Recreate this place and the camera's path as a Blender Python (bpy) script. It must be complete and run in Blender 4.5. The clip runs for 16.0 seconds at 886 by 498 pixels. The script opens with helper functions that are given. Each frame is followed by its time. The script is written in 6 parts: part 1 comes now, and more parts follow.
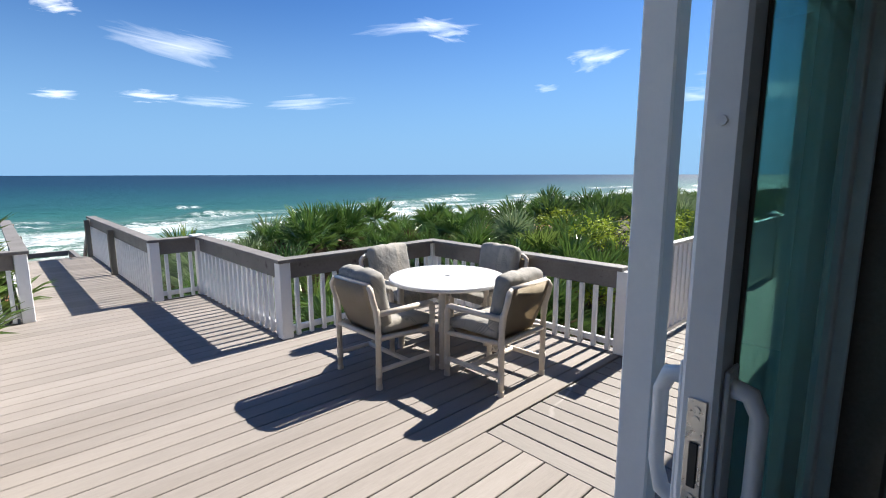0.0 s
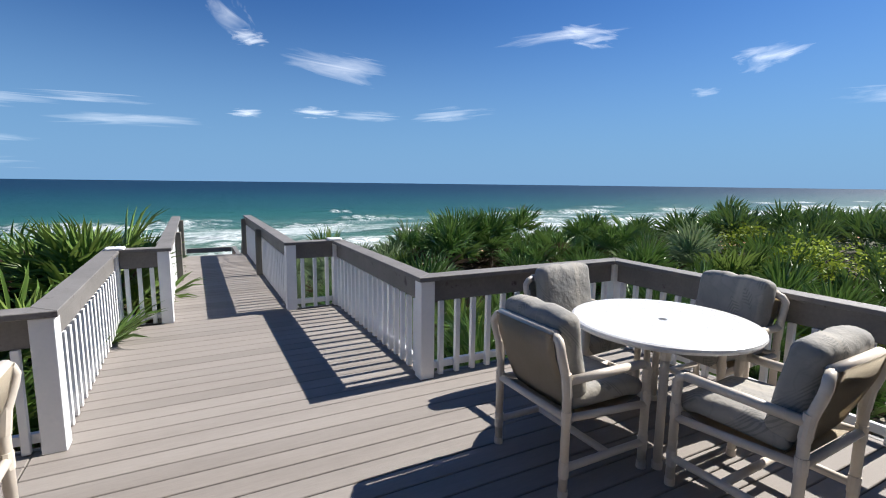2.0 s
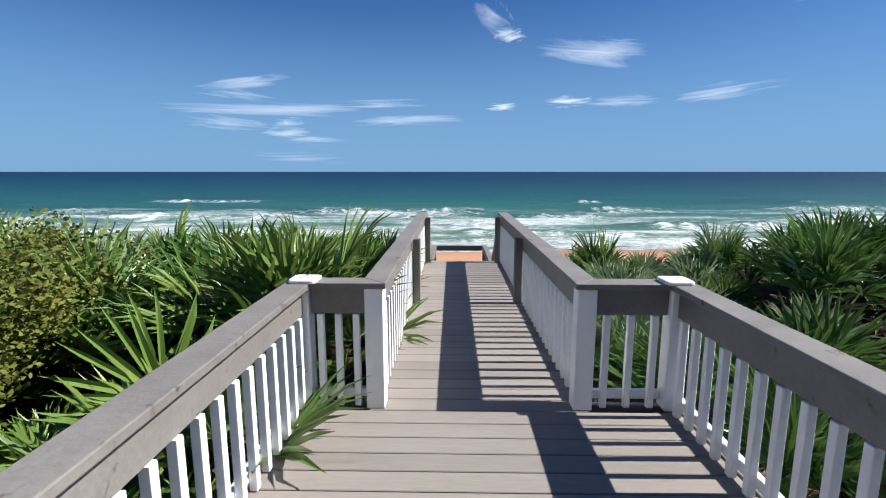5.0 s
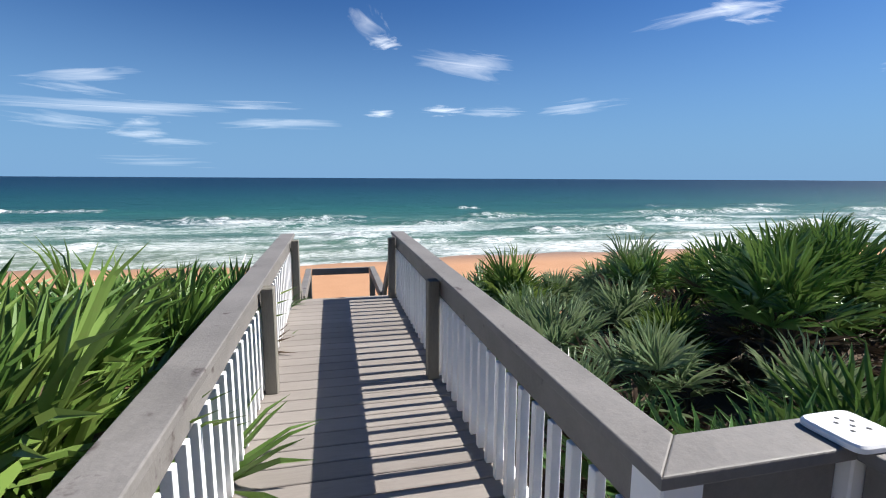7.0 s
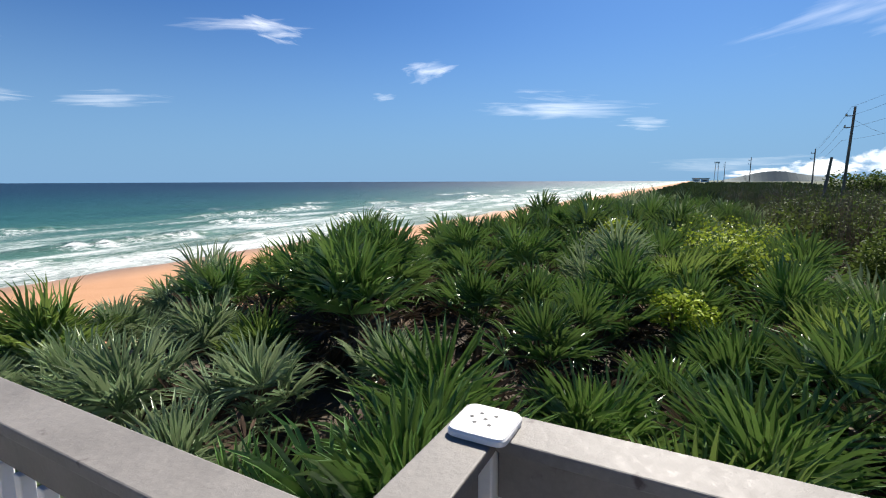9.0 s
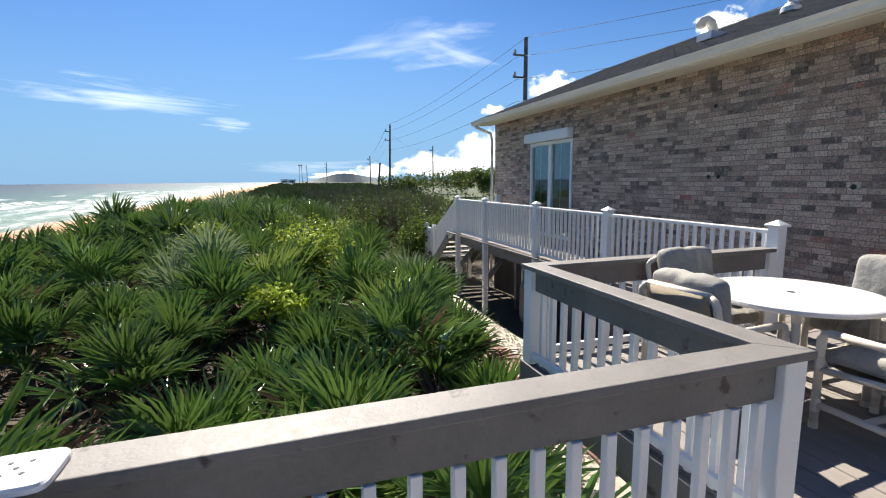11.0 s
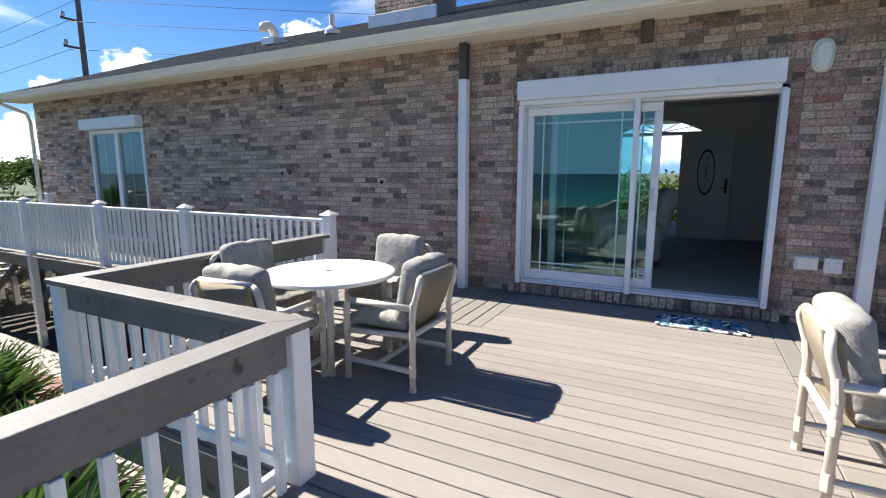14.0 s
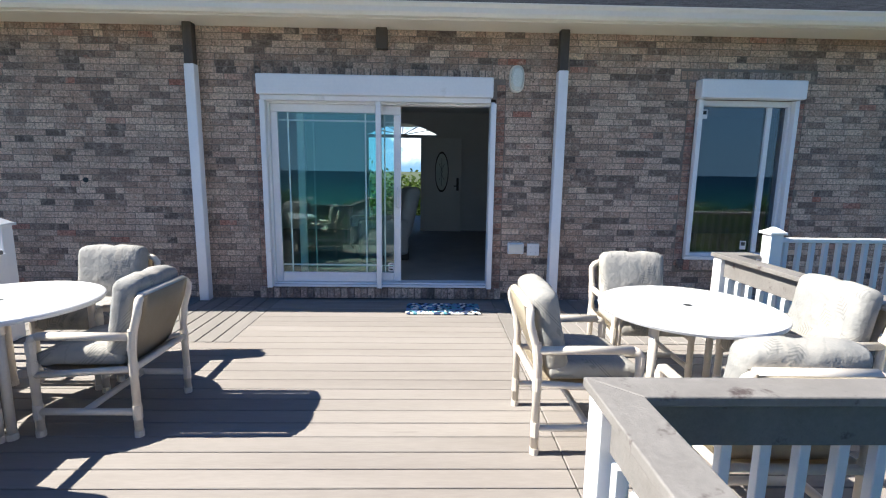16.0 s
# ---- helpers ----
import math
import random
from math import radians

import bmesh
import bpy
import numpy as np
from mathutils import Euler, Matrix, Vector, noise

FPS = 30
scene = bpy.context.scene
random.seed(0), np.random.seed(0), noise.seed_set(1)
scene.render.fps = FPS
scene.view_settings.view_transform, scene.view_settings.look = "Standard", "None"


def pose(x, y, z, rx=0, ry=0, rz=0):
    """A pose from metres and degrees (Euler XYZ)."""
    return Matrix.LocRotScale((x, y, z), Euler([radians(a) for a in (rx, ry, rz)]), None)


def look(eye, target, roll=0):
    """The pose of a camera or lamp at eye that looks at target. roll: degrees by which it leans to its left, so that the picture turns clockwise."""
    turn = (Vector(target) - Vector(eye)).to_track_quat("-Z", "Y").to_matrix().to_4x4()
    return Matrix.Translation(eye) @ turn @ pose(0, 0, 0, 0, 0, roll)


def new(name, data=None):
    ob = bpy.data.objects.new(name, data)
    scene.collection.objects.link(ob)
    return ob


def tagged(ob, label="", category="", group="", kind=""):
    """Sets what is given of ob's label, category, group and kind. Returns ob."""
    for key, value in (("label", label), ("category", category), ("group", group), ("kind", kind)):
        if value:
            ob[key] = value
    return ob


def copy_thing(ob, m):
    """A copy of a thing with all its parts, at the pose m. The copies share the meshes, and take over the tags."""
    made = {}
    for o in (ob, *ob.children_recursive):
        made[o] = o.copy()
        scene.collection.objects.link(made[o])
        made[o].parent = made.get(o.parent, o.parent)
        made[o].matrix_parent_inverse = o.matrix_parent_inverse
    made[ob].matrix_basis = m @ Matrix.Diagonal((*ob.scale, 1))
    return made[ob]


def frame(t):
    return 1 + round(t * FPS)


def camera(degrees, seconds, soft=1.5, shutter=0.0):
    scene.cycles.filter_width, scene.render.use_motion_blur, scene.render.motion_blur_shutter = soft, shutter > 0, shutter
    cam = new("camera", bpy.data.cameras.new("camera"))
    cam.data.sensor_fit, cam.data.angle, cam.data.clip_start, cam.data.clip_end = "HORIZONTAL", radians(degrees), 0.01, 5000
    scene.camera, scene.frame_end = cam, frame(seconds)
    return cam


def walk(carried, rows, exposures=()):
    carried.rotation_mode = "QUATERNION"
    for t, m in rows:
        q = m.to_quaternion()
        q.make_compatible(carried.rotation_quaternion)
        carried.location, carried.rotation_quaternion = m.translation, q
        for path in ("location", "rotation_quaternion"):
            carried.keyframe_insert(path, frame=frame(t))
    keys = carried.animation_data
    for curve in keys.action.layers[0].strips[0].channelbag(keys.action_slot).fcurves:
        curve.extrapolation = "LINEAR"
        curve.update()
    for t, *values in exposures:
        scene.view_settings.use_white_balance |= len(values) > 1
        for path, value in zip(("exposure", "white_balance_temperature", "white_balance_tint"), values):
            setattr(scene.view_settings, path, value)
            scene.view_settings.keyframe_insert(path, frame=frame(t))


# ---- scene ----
cam = camera(85.9, 16.0, soft=1.1)
PATH = [
    (0, (-0.917, -0.319, 1.552), (0.449, 1.108, 1.241), -0.1),
    (0.5, (-0.661, 0.054, 1.538), (0.694, 1.494, 1.241), 0.2),
    (1, (-0.499, 0.360, 1.525), (0.807, 1.847, 1.231), 0.3),
    (1.5, (-0.415, 0.610, 1.482), (0.752, 2.209, 1.197), 0.5),
    (2, (-0.440, 0.833, 1.436), (0.483, 2.586, 1.162), 0.7),
    (2.5, (-0.433, 1.104, 1.414), (0.138, 2.999, 1.125), 0.7),
    (3, (-0.392, 1.494, 1.396), (-0.089, 3.448, 1.094), 0.3),
    (3.5, (-0.368, 1.987, 1.384), (-0.187, 3.954, 1.072), 0.1),
    (4, (-0.339, 2.507, 1.381), (-0.258, 4.479, 1.062), 0.0),
    (4.5, (-0.304, 3.053, 1.387), (-0.302, 5.027, 1.063), -0.0),
    (5, (-0.270, 3.603, 1.395), (-0.309, 5.576, 1.072), 0.0),
    (5.5, (-0.245, 4.132, 1.402), (-0.271, 6.106, 1.081), 0.1),
    (6, (-0.235, 4.617, 1.401), (-0.179, 6.591, 1.086), 0.2),
    (6.5, (-0.241, 5.057, 1.393), (-0.033, 7.023, 1.087), 0.3),
    (7, (-0.230, 5.429, 1.390), (0.218, 7.356, 1.094), 0.3),
    (7.5, (-0.229, 5.679, 1.384), (0.570, 7.490, 1.098), 0.3),
    (8, (-0.137, 5.804, 1.372), (1.001, 7.425, 1.092), 0.1),
    (8.5, (-0.041, 5.834, 1.375), (1.438, 7.151, 1.097), -0.1),
    (9, (-0.079, 5.823, 1.405), (1.676, 6.740, 1.122), -0.2),
    (9.5, (-0.130, 5.791, 1.427), (1.786, 6.289, 1.142), -0.2),
    (10, (-0.150, 5.771, 1.426), (1.827, 5.858, 1.136), -0.2),
    (10.5, (-0.176, 5.733, 1.420), (1.781, 5.442, 1.130), -0.3),
    (11, (-0.209, 5.678, 1.409), (1.669, 5.054, 1.122), -0.5),
    (11.5, (-0.247, 5.615, 1.399), (1.510, 4.704, 1.115), -0.6),
    (12, (-0.290, 5.554, 1.393), (1.317, 4.398, 1.109), -0.6),
    (12.5, (-0.336, 5.505, 1.398), (1.099, 4.143, 1.106), -0.5),
    (13, (-0.386, 5.467, 1.413), (0.864, 3.937, 1.105), -0.3),
    (13.5, (-0.439, 5.447, 1.420), (0.631, 3.786, 1.109), -0.2),
    (14, (-0.503, 5.410, 1.416), (0.398, 3.653, 1.102), -0.0),
    (14.5, (-0.497, 5.357, 1.390), (0.197, 3.506, 1.089), 0.3),
    (15, (-0.498, 5.320, 1.387), (-0.018, 3.403, 1.083), 0.5),
    (15.5, (-0.508, 5.308, 1.409), (-0.282, 3.346, 1.095), 0.7),
    (16, (-0.564, 5.321, 1.440), (-0.613, 3.348, 1.120), 0.8),
]
EXPOSURES = [(0, 1.36, 6600, 10), (0.4, 1.02, 6550, 10), (3, 0.93, 6380, 10), (8, 0.97, 6500, 10), (9.5, 1.07, 6850, 10), (12.3, 1.44, 6950, 10), (14, 1.52, 6600, 9), (16, 1.62, 6480, 8)]
walk(cam, [(t, look(eye, target, roll)) for t, eye, target, roll in PATH], EXPOSURES)


# ---- world, sun ----
world = bpy.data.worlds.new("sky")
scene.world = world
world.use_nodes = True
wn, wl = world.node_tree.nodes, world.node_tree.links
sky = wn.new("ShaderNodeTexSky")
sky.sky_type, sky.sun_disc = "NISHITA", False
sky.sun_elevation, sky.sun_rotation = radians(44), radians(89.5)
sky.air_density, sky.dust_density, sky.ozone_density, sky.altitude = 1.0, 0.5, 2.0, 0
sky_tint = wn.new("ShaderNodeMix")     # clear sea air: deeper blue than the model's
sky_tint.data_type, sky_tint.blend_type = "RGBA", "MULTIPLY"
sky_tint.inputs["Factor"].default_value, sky_tint.inputs["B"].default_value = 1.0, (0.50, 0.98, 1.66, 1)
wl.new(sky.outputs[0], sky_tint.inputs["A"])
sky_way, sky_split, sky_low, sky_haze = (wn.new("ShaderNode" + k) for k in ("TexCoord", "SeparateXYZ", "MapRange", "Mix"))
wl.new(sky_way.outputs["Generated"], sky_split.inputs[0])
wl.new(sky_split.outputs["Z"], sky_low.inputs["Value"])
sky_low.interpolation_type = "SMOOTHSTEP"
for k, v in (("From Min", 0.36), ("From Max", -0.02), ("To Min", 0.0), ("To Max", 0.92)):
    sky_low.inputs[k].default_value = v
sky_haze.data_type = "RGBA"
sky_haze.inputs["B"].default_value = (4.1, 7.8, 12.8, 1)      # pale marine haze at the horizon
wl.new(sky_low.outputs[0], sky_haze.inputs["Factor"])
wl.new(sky_tint.outputs["Result"], sky_haze.inputs["A"])
wl.new(sky_haze.outputs["Result"], wn["Background"].inputs[0])
wn["Background"].inputs[1].default_value = 0.0290
sun = new("sun", bpy.data.lights.new("sun", "SUN"))
sun.data.energy, sun.data.angle, sun.data.color = 5.0, radians(0.5), (1.0, 0.95, 0.88)
sun.matrix_world = look((10.3, 0.1, 10), (0, 0, 0))


# ---- materials ----
def nodes_of(name):
    m = bpy.data.materials.new(name)
    m.use_nodes = True
    nt = m.node_tree
    return m, nt, nt.nodes["Principled BSDF"]


def ramp_node(nt, stops):
    r = nt.nodes.new("ShaderNodeValToRGB")
    e = r.color_ramp.elements
    while len(e) < len(stops):
        e.new(0.5)
    for k, (p, c) in enumerate(stops):
        e[k].position, e[k].color = p, (*c, 1)
    return r


def mapped(nt, stretch=(1, 1, 1), local=False):
    if local:
        src = nt.nodes.new("ShaderNodeTexCoord").outputs["Object"]
    else:
        src = nt.nodes.new("ShaderNodeNewGeometry").outputs["Position"]
    mp = nt.nodes.new("ShaderNodeMapping")
    mp.inputs["Scale"].default_value = stretch
    nt.links.new(src, mp.inputs["Vector"])
    return mp.outputs["Vector"]


def noise_node(nt, vec, scale, detail=4, rough=0.55, distort=0.0):
    n = nt.nodes.new("ShaderNodeTexNoise")
    n.inputs["Scale"].default_value, n.inputs["Detail"].default_value = scale, detail
    n.inputs["Roughness"].default_value, n.inputs["Distortion"].default_value = rough, distort
    nt.links.new(vec, n.inputs["Vector"])
    return n.outputs["Fac"]


def mix_col(nt, fac, a, b, mode="MIX"):
    x = nt.nodes.new("ShaderNodeMix")
    x.data_type, x.blend_type = "RGBA", mode
    for sock, val in ((x.inputs["Factor"], fac), (x.inputs["A"], a), (x.inputs["B"], b)):
        if isinstance(val, bpy.types.NodeSocket):
            nt.links.new(val, sock)
        elif isinstance(val, (int, float)):
            sock.default_value = val
        else:
            sock.default_value = (*val, 1)
    return x.outputs["Result"]


def span(nt, src, a, b, lo=0.0, hi=1.0):
    r = nt.nodes.new("ShaderNodeMapRange")
    for k, v in zip(("From Min", "From Max", "To Min", "To Max"), (a, b, lo, hi)):
        r.inputs[k].default_value = v
    nt.links.new(src, r.inputs["Value"])
    return r.outputs["Result"]


def calc(nt, op, a, b=None):
    m = nt.nodes.new("ShaderNodeMath")
    m.operation = op
    for sock, val in zip(m.inputs, (a, b)):
        if isinstance(val, bpy.types.NodeSocket):
            nt.links.new(val, sock)
        elif val is not None:
            sock.default_value = val
    return m.outputs[0]


def surface(name, c1, c2, rough=0.6, coarse=1.5, fine=30, bump=0.15, metal=0.0, stretch=(1, 1, 1), vary=0.0,
            stain=None, stain_at=(0.62, 0.75), stain_scale=6, gloss=0.5, local=False, scuff=0.0):
    """A painted, wooden or mineral surface: two colours at two scales, fine relief, stains, a tone for each piece."""
    m, nt, p = nodes_of(name)
    vec = mapped(nt, stretch, local)
    big, small = noise_node(nt, vec, coarse), noise_node(nt, vec, fine, 6, 0.65)
    both = calc(nt, "ADD", calc(nt, "MULTIPLY", big, 0.55), calc(nt, "MULTIPLY", small, 0.45))
    col = mix_col(nt, span(nt, both, 0.36, 0.64), c1, c2)
    if stain:
        col = mix_col(nt, span(nt, noise_node(nt, vec, stain_scale, 5, 0.6), *stain_at), col, stain)
    if scuff:
        line = calc(nt, "ABSOLUTE", calc(nt, "SUBTRACT", noise_node(nt, mapped(nt, (0.5, 1.6, 1)), 1.1, 3, 0.45, 0.4), 0.5))
        here = span(nt, noise_node(nt, mapped(nt, (0.8, 0.8, 1)), 1.3, 3), 0.48, 0.62, 0, scuff)
        col = mix_col(nt, calc(nt, "MULTIPLY", span(nt, line, 0.009, 0.002), here), col, (0.52, 0.50, 0.47))
    if vary:
        rnd = nt.nodes.new("ShaderNodeObjectInfo").outputs["Random"]
        tone = span(nt, rnd, 0, 1, 1 - vary, 1 + vary)
        h = nt.nodes.new("ShaderNodeHueSaturation")
        nt.links.new(tone, h.inputs["Value"])
        nt.links.new(col, h.inputs["Color"])
        col = h.outputs["Color"]
    nt.links.new(col, p.inputs["Base Color"])
    nt.links.new(span(nt, small, 0.3, 0.7, rough - 0.08, min(1, rough + 0.1)), p.inputs["Roughness"])
    p.inputs["Metallic"].default_value, p.inputs["Specular IOR Level"].default_value = metal, gloss
    if bump:
        b = nt.nodes.new("ShaderNodeBump")
        b.inputs["Strength"].default_value, b.inputs["Distance"].default_value = bump, 0.01
        nt.links.new(small, b.inputs["Height"])
        nt.links.new(b.outputs["Normal"], p.inputs["Normal"])
    return m


def brick_material(name, by_island, red=False):
    m, nt, p = nodes_of(name)
    if by_island:
        rnd = nt.nodes.new("ShaderNodeNewGeometry").outputs["Random Per Island"]
    else:
        rnd = nt.nodes.new("ShaderNodeObjectInfo").outputs["Random"]
    if red:
        stops = [(0.0, (0.15, 0.095, 0.075)), (0.3, (0.36, 0.19, 0.145)), (0.6, (0.50, 0.30, 0.22)), (0.8, (0.46, 0.36, 0.28)), (1.0, (0.46, 0.17, 0.13))]
    else:
        stops = [(0.0, (0.14, 0.11, 0.095)), (0.16, (0.29, 0.21, 0.17)), (0.32, (0.44, 0.305, 0.23)), (0.5, (0.54, 0.385, 0.295)), (0.68, (0.58, 0.435, 0.34)),
                 (0.84, (0.65, 0.50, 0.39)), (0.965, (0.70, 0.56, 0.44)), (1.0, (0.42, 0.18, 0.13))]
    r = ramp_node(nt, stops)
    nt.links.new(rnd, r.inputs["Fac"])
    vec = mapped(nt)
    small, mid = noise_node(nt, vec, 60, 6, 0.7), noise_node(nt, vec, 11, 4, 0.6)
    col = mix_col(nt, span(nt, mid, 0.50, 0.64, 0, 0.42), r.outputs["Color"], (0.66, 0.55, 0.45))
    col = mix_col(nt, span(nt, noise_node(nt, vec, 2.2, 3), 0.50, 0.68, 0, 0.45), col, (0.30, 0.245, 0.205))
    crease = noise_node(nt, mapped(nt, (1.6, 1, 1.0)), 24, 4, 0.65, 1.4)
    col = mix_col(nt, span(nt, crease, 0.40, 0.31, 0, 0.9), col, (0.075, 0.055, 0.045))
    col = mix_col(nt, span(nt, noise_node(nt, vec, 9, 3, 0.6, 0.8), 0.66, 0.72, 0, 0.6), col, (0.40, 0.19, 0.14))
    h = nt.nodes.new("ShaderNodeHueSaturation")
    nt.links.new(span(nt, noise_node(nt, vec, 42, 4, 0.7), 0.36, 0.64, 0.64, 1.42), h.inputs["Value"])
    nt.links.new(col, h.inputs["Color"])
    nt.links.new(h.outputs["Color"], p.inputs["Base Color"])
    p.inputs["Roughness"].default_value = 0.88
    b = nt.nodes.new("ShaderNodeBump")
    b.inputs["Strength"].default_value, b.inputs["Distance"].default_value = 1.0, 0.02
    nt.links.new(calc(nt, "ADD", small, crease), b.inputs["Height"])
    nt.links.new(b.outputs["Normal"], p.inputs["Normal"])
    return m


def leaf_material(name, dark, mid, light, rough=0.38, by_island=True, through_light=0.25, gloss=0.12):
    m, nt, p = nodes_of(name)
    geo = nt.nodes.new("ShaderNodeNewGeometry")
    r = ramp_node(nt, [(0.0, dark), (0.55, mid), (1.0, light)])
    vec = mapped(nt)
    patch = noise_node(nt, vec, 0.5, 3)
    rnd = geo.outputs["Random Per Island"] if by_island else nt.nodes.new("ShaderNodeObjectInfo").outputs["Random"]
    each = nt.nodes.new("ShaderNodeObjectInfo").outputs["Random"]
    mixv = calc(nt, "ADD", calc(nt, "MULTIPLY", rnd, 0.36), calc(nt, "MULTIPLY", span(nt, patch, 0.3, 0.7), 0.34))
    mixv = calc(nt, "ADD", mixv, calc(nt, "MULTIPLY", each, 0.30))
    nt.links.new(mixv, r.inputs["Fac"])
    col = mix_col(nt, span(nt, noise_node(nt, vec, 25, 3), 0.58, 0.72, 0, 0.35), r.outputs["Color"], (0.16, 0.13, 0.05))
    nt.links.new(col, p.inputs["Base Color"])
    p.inputs["Roughness"].default_value = rough
    p.inputs["Specular IOR Level"].default_value = gloss
    t = nt.nodes.new("ShaderNodeBsdfTranslucent")
    nt.links.new(mix_col(nt, 0.5, col, light), t.inputs["Color"])
    x = nt.nodes.new("ShaderNodeMixShader")
    x.inputs["Fac"].default_value = through_light
    nt.links.new(p.outputs[0], x.inputs[1])
    nt.links.new(t.outputs[0], x.inputs[2])
    nt.links.new(x.outputs[0], nt.nodes["Material Output"].inputs["Surface"])
    return m


def glass_material(name, tint, ior):
    m, nt, p = nodes_of(name)
    p.inputs["Base Color"].default_value = (*tint, 1)
    p.inputs["Transmission Weight"].default_value, p.inputs["Roughness"].default_value, p.inputs["IOR"].default_value = 1.0, 0.0, ior
    return m


BOARD_X = surface("deck_board_along_x", (0.205, 0.182, 0.163), (0.262, 0.237, 0.215), 0.68, 1.2, 26, 0.2, stretch=(0.35, 2.2, 1), vary=0.09, gloss=0.25,
                  stain=(0.168, 0.149, 0.130), stain_at=(0.66, 0.8), stain_scale=2.5)
BOARD_Y = surface("deck_board_along_y", (0.182, 0.167, 0.152), (0.237, 0.218, 0.200), 0.68, 1.2, 26, 0.2, stretch=(2.2, 0.35, 1), vary=0.09, gloss=0.25, scuff=0.5,
                  stain=(0.152, 0.139, 0.127), stain_at=(0.66, 0.8), stain_scale=2.5)
WHITE = surface("white_paint", (0.75, 0.76, 0.77), (0.82, 0.82, 0.82), 0.42, 2, 40, 0.05, stain=(0.558, 0.539, 0.502), stain_at=(0.68, 0.85), stain_scale=4)
VINYL = surface("white_vinyl", (0.741, 0.750, 0.760), (0.788, 0.788, 0.788), 0.35, 2, 30, 0.02)
GREY = surface("grey_rail_stain", (0.131, 0.122, 0.113), (0.198, 0.186, 0.174), 0.6, 3, 45, 0.25, stain=(0.060, 0.046, 0.043), stain_at=(0.63, 0.70), stain_scale=8)
GREYWOOD = surface("weathered_post", (0.128, 0.119, 0.098), (0.212, 0.200, 0.170), 0.75, 2, 40, 0.3, stretch=(3, 3, 0.6))
DARKWOOD = surface("dark_wood", (0.045, 0.038, 0.033), (0.09, 0.075, 0.062), 0.7, 2, 40, 0.3, stretch=(3, 3, 0.6))
PVC = surface("cream_pipe", (0.568, 0.499, 0.421), (0.636, 0.576, 0.499), 0.4, 3, 50, 0.04, stain=(0.430, 0.370, 0.301), stain_at=(0.66, 0.85), stain_scale=9, local=True)
SLING = surface("beige_sling", (0.425, 0.357, 0.255), (0.510, 0.442, 0.340), 0.85, 4, 160, 0.3, local=True)
TABLETOP = surface("white_tabletop", (0.60, 0.60, 0.61), (0.65, 0.65, 0.655), 0.3, 3, 60, 0.03)
BRICK_ONE, BRICK_MANY = brick_material("brick_single", False), brick_material("brick_joined", True)
BRICK_RED = brick_material("red_brick_joined", True, True)
MORTAR = surface("mortar", (0.20, 0.165, 0.135), (0.30, 0.255, 0.215), 0.95, 3, 60, 0.4)
FROND = leaf_material("palmetto_leaf", (0.014, 0.046, 0.013), (0.075, 0.170, 0.036), (0.25, 0.37, 0.095), 0.34, gloss=0.6, through_light=0.12)
FROND_PALE = leaf_material("silvery_palmetto_leaf", (0.042, 0.088, 0.043), (0.170, 0.255, 0.128), (0.44, 0.52, 0.28), 0.40, gloss=0.55, through_light=0.16)
# Brighter, yellower copy of palmetto_leaf: the sun on the fronds is in the colour.
FROND_LIT = leaf_material("lit_palmetto_leaf", (0.026, 0.068, 0.015), (0.095, 0.180, 0.034), (0.31, 0.39, 0.10), 0.42, gloss=0.4, through_light=0.22)
# Darker copy of palmetto_leaf: shade the coarse upturned blades miss is in the colour.
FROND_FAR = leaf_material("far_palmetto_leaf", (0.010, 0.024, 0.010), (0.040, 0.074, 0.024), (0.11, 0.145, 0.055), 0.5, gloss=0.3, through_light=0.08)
DEADLEAF = leaf_material("dry_frond", (0.06, 0.042, 0.032), (0.11, 0.078, 0.054), (0.20, 0.145, 0.10), 0.7, through_light=0.1)
SHRUBLEAF = leaf_material("shrub_leaf", (0.02, 0.045, 0.01), (0.055, 0.10, 0.02), (0.13, 0.175, 0.04), 0.7)
OLIVELEAF = leaf_material("olive_leaf", (0.026, 0.042, 0.010), (0.098, 0.122, 0.026), (0.23, 0.235, 0.055), 0.6, through_light=0.25)
YELLOWLEAF = leaf_material("yellow_leaf", (0.09, 0.14, 0.016), (0.25, 0.34, 0.036), (0.46, 0.54, 0.08), 0.6, through_light=0.2)
STEM = surface("stem", (0.081, 0.068, 0.041), (0.153, 0.126, 0.081), 0.85, 4, 50, 0.4)
SHINGLE = surface("roof_shingle", (0.075, 0.072, 0.072), (0.17, 0.165, 0.16), 0.9, 5, 70, 0.5, vary=0.18)
GUTTER = surface("cream_gutter", (0.72, 0.68, 0.58), (0.79, 0.75, 0.66), 0.4, 2, 30, 0.04)
CARPET = surface("grey_carpet", (0.19, 0.21, 0.23), (0.25, 0.27, 0.29), 0.95, 3, 220, 0.5)
PLASTER = surface("interior_paint", (0.68, 0.67, 0.65), (0.75, 0.74, 0.72), 0.85, 1, 60, 0.05)
UPHOLSTERY = surface("recliner_fabric", (0.22, 0.24, 0.25), (0.30, 0.32, 0.33), 0.85, 5, 180, 0.3)
STEEL = surface("brushed_steel", (0.55, 0.54, 0.52), (0.66, 0.65, 0.63), 0.3, 5, 90, 0.1, metal=1.0)
GALV = surface("galvanised", (0.45, 0.46, 0.47), (0.58, 0.59, 0.6), 0.45, 5, 40, 0.1, metal=0.7)
BLACK = surface("black", (0.02, 0.02, 0.02), (0.035, 0.035, 0.035), 0.5, 5, 50, 0.05)
GASKET = surface("brown_gasket", (0.10, 0.075, 0.065), (0.14, 0.11, 0.095), 0.7, 5, 50, 0.05)
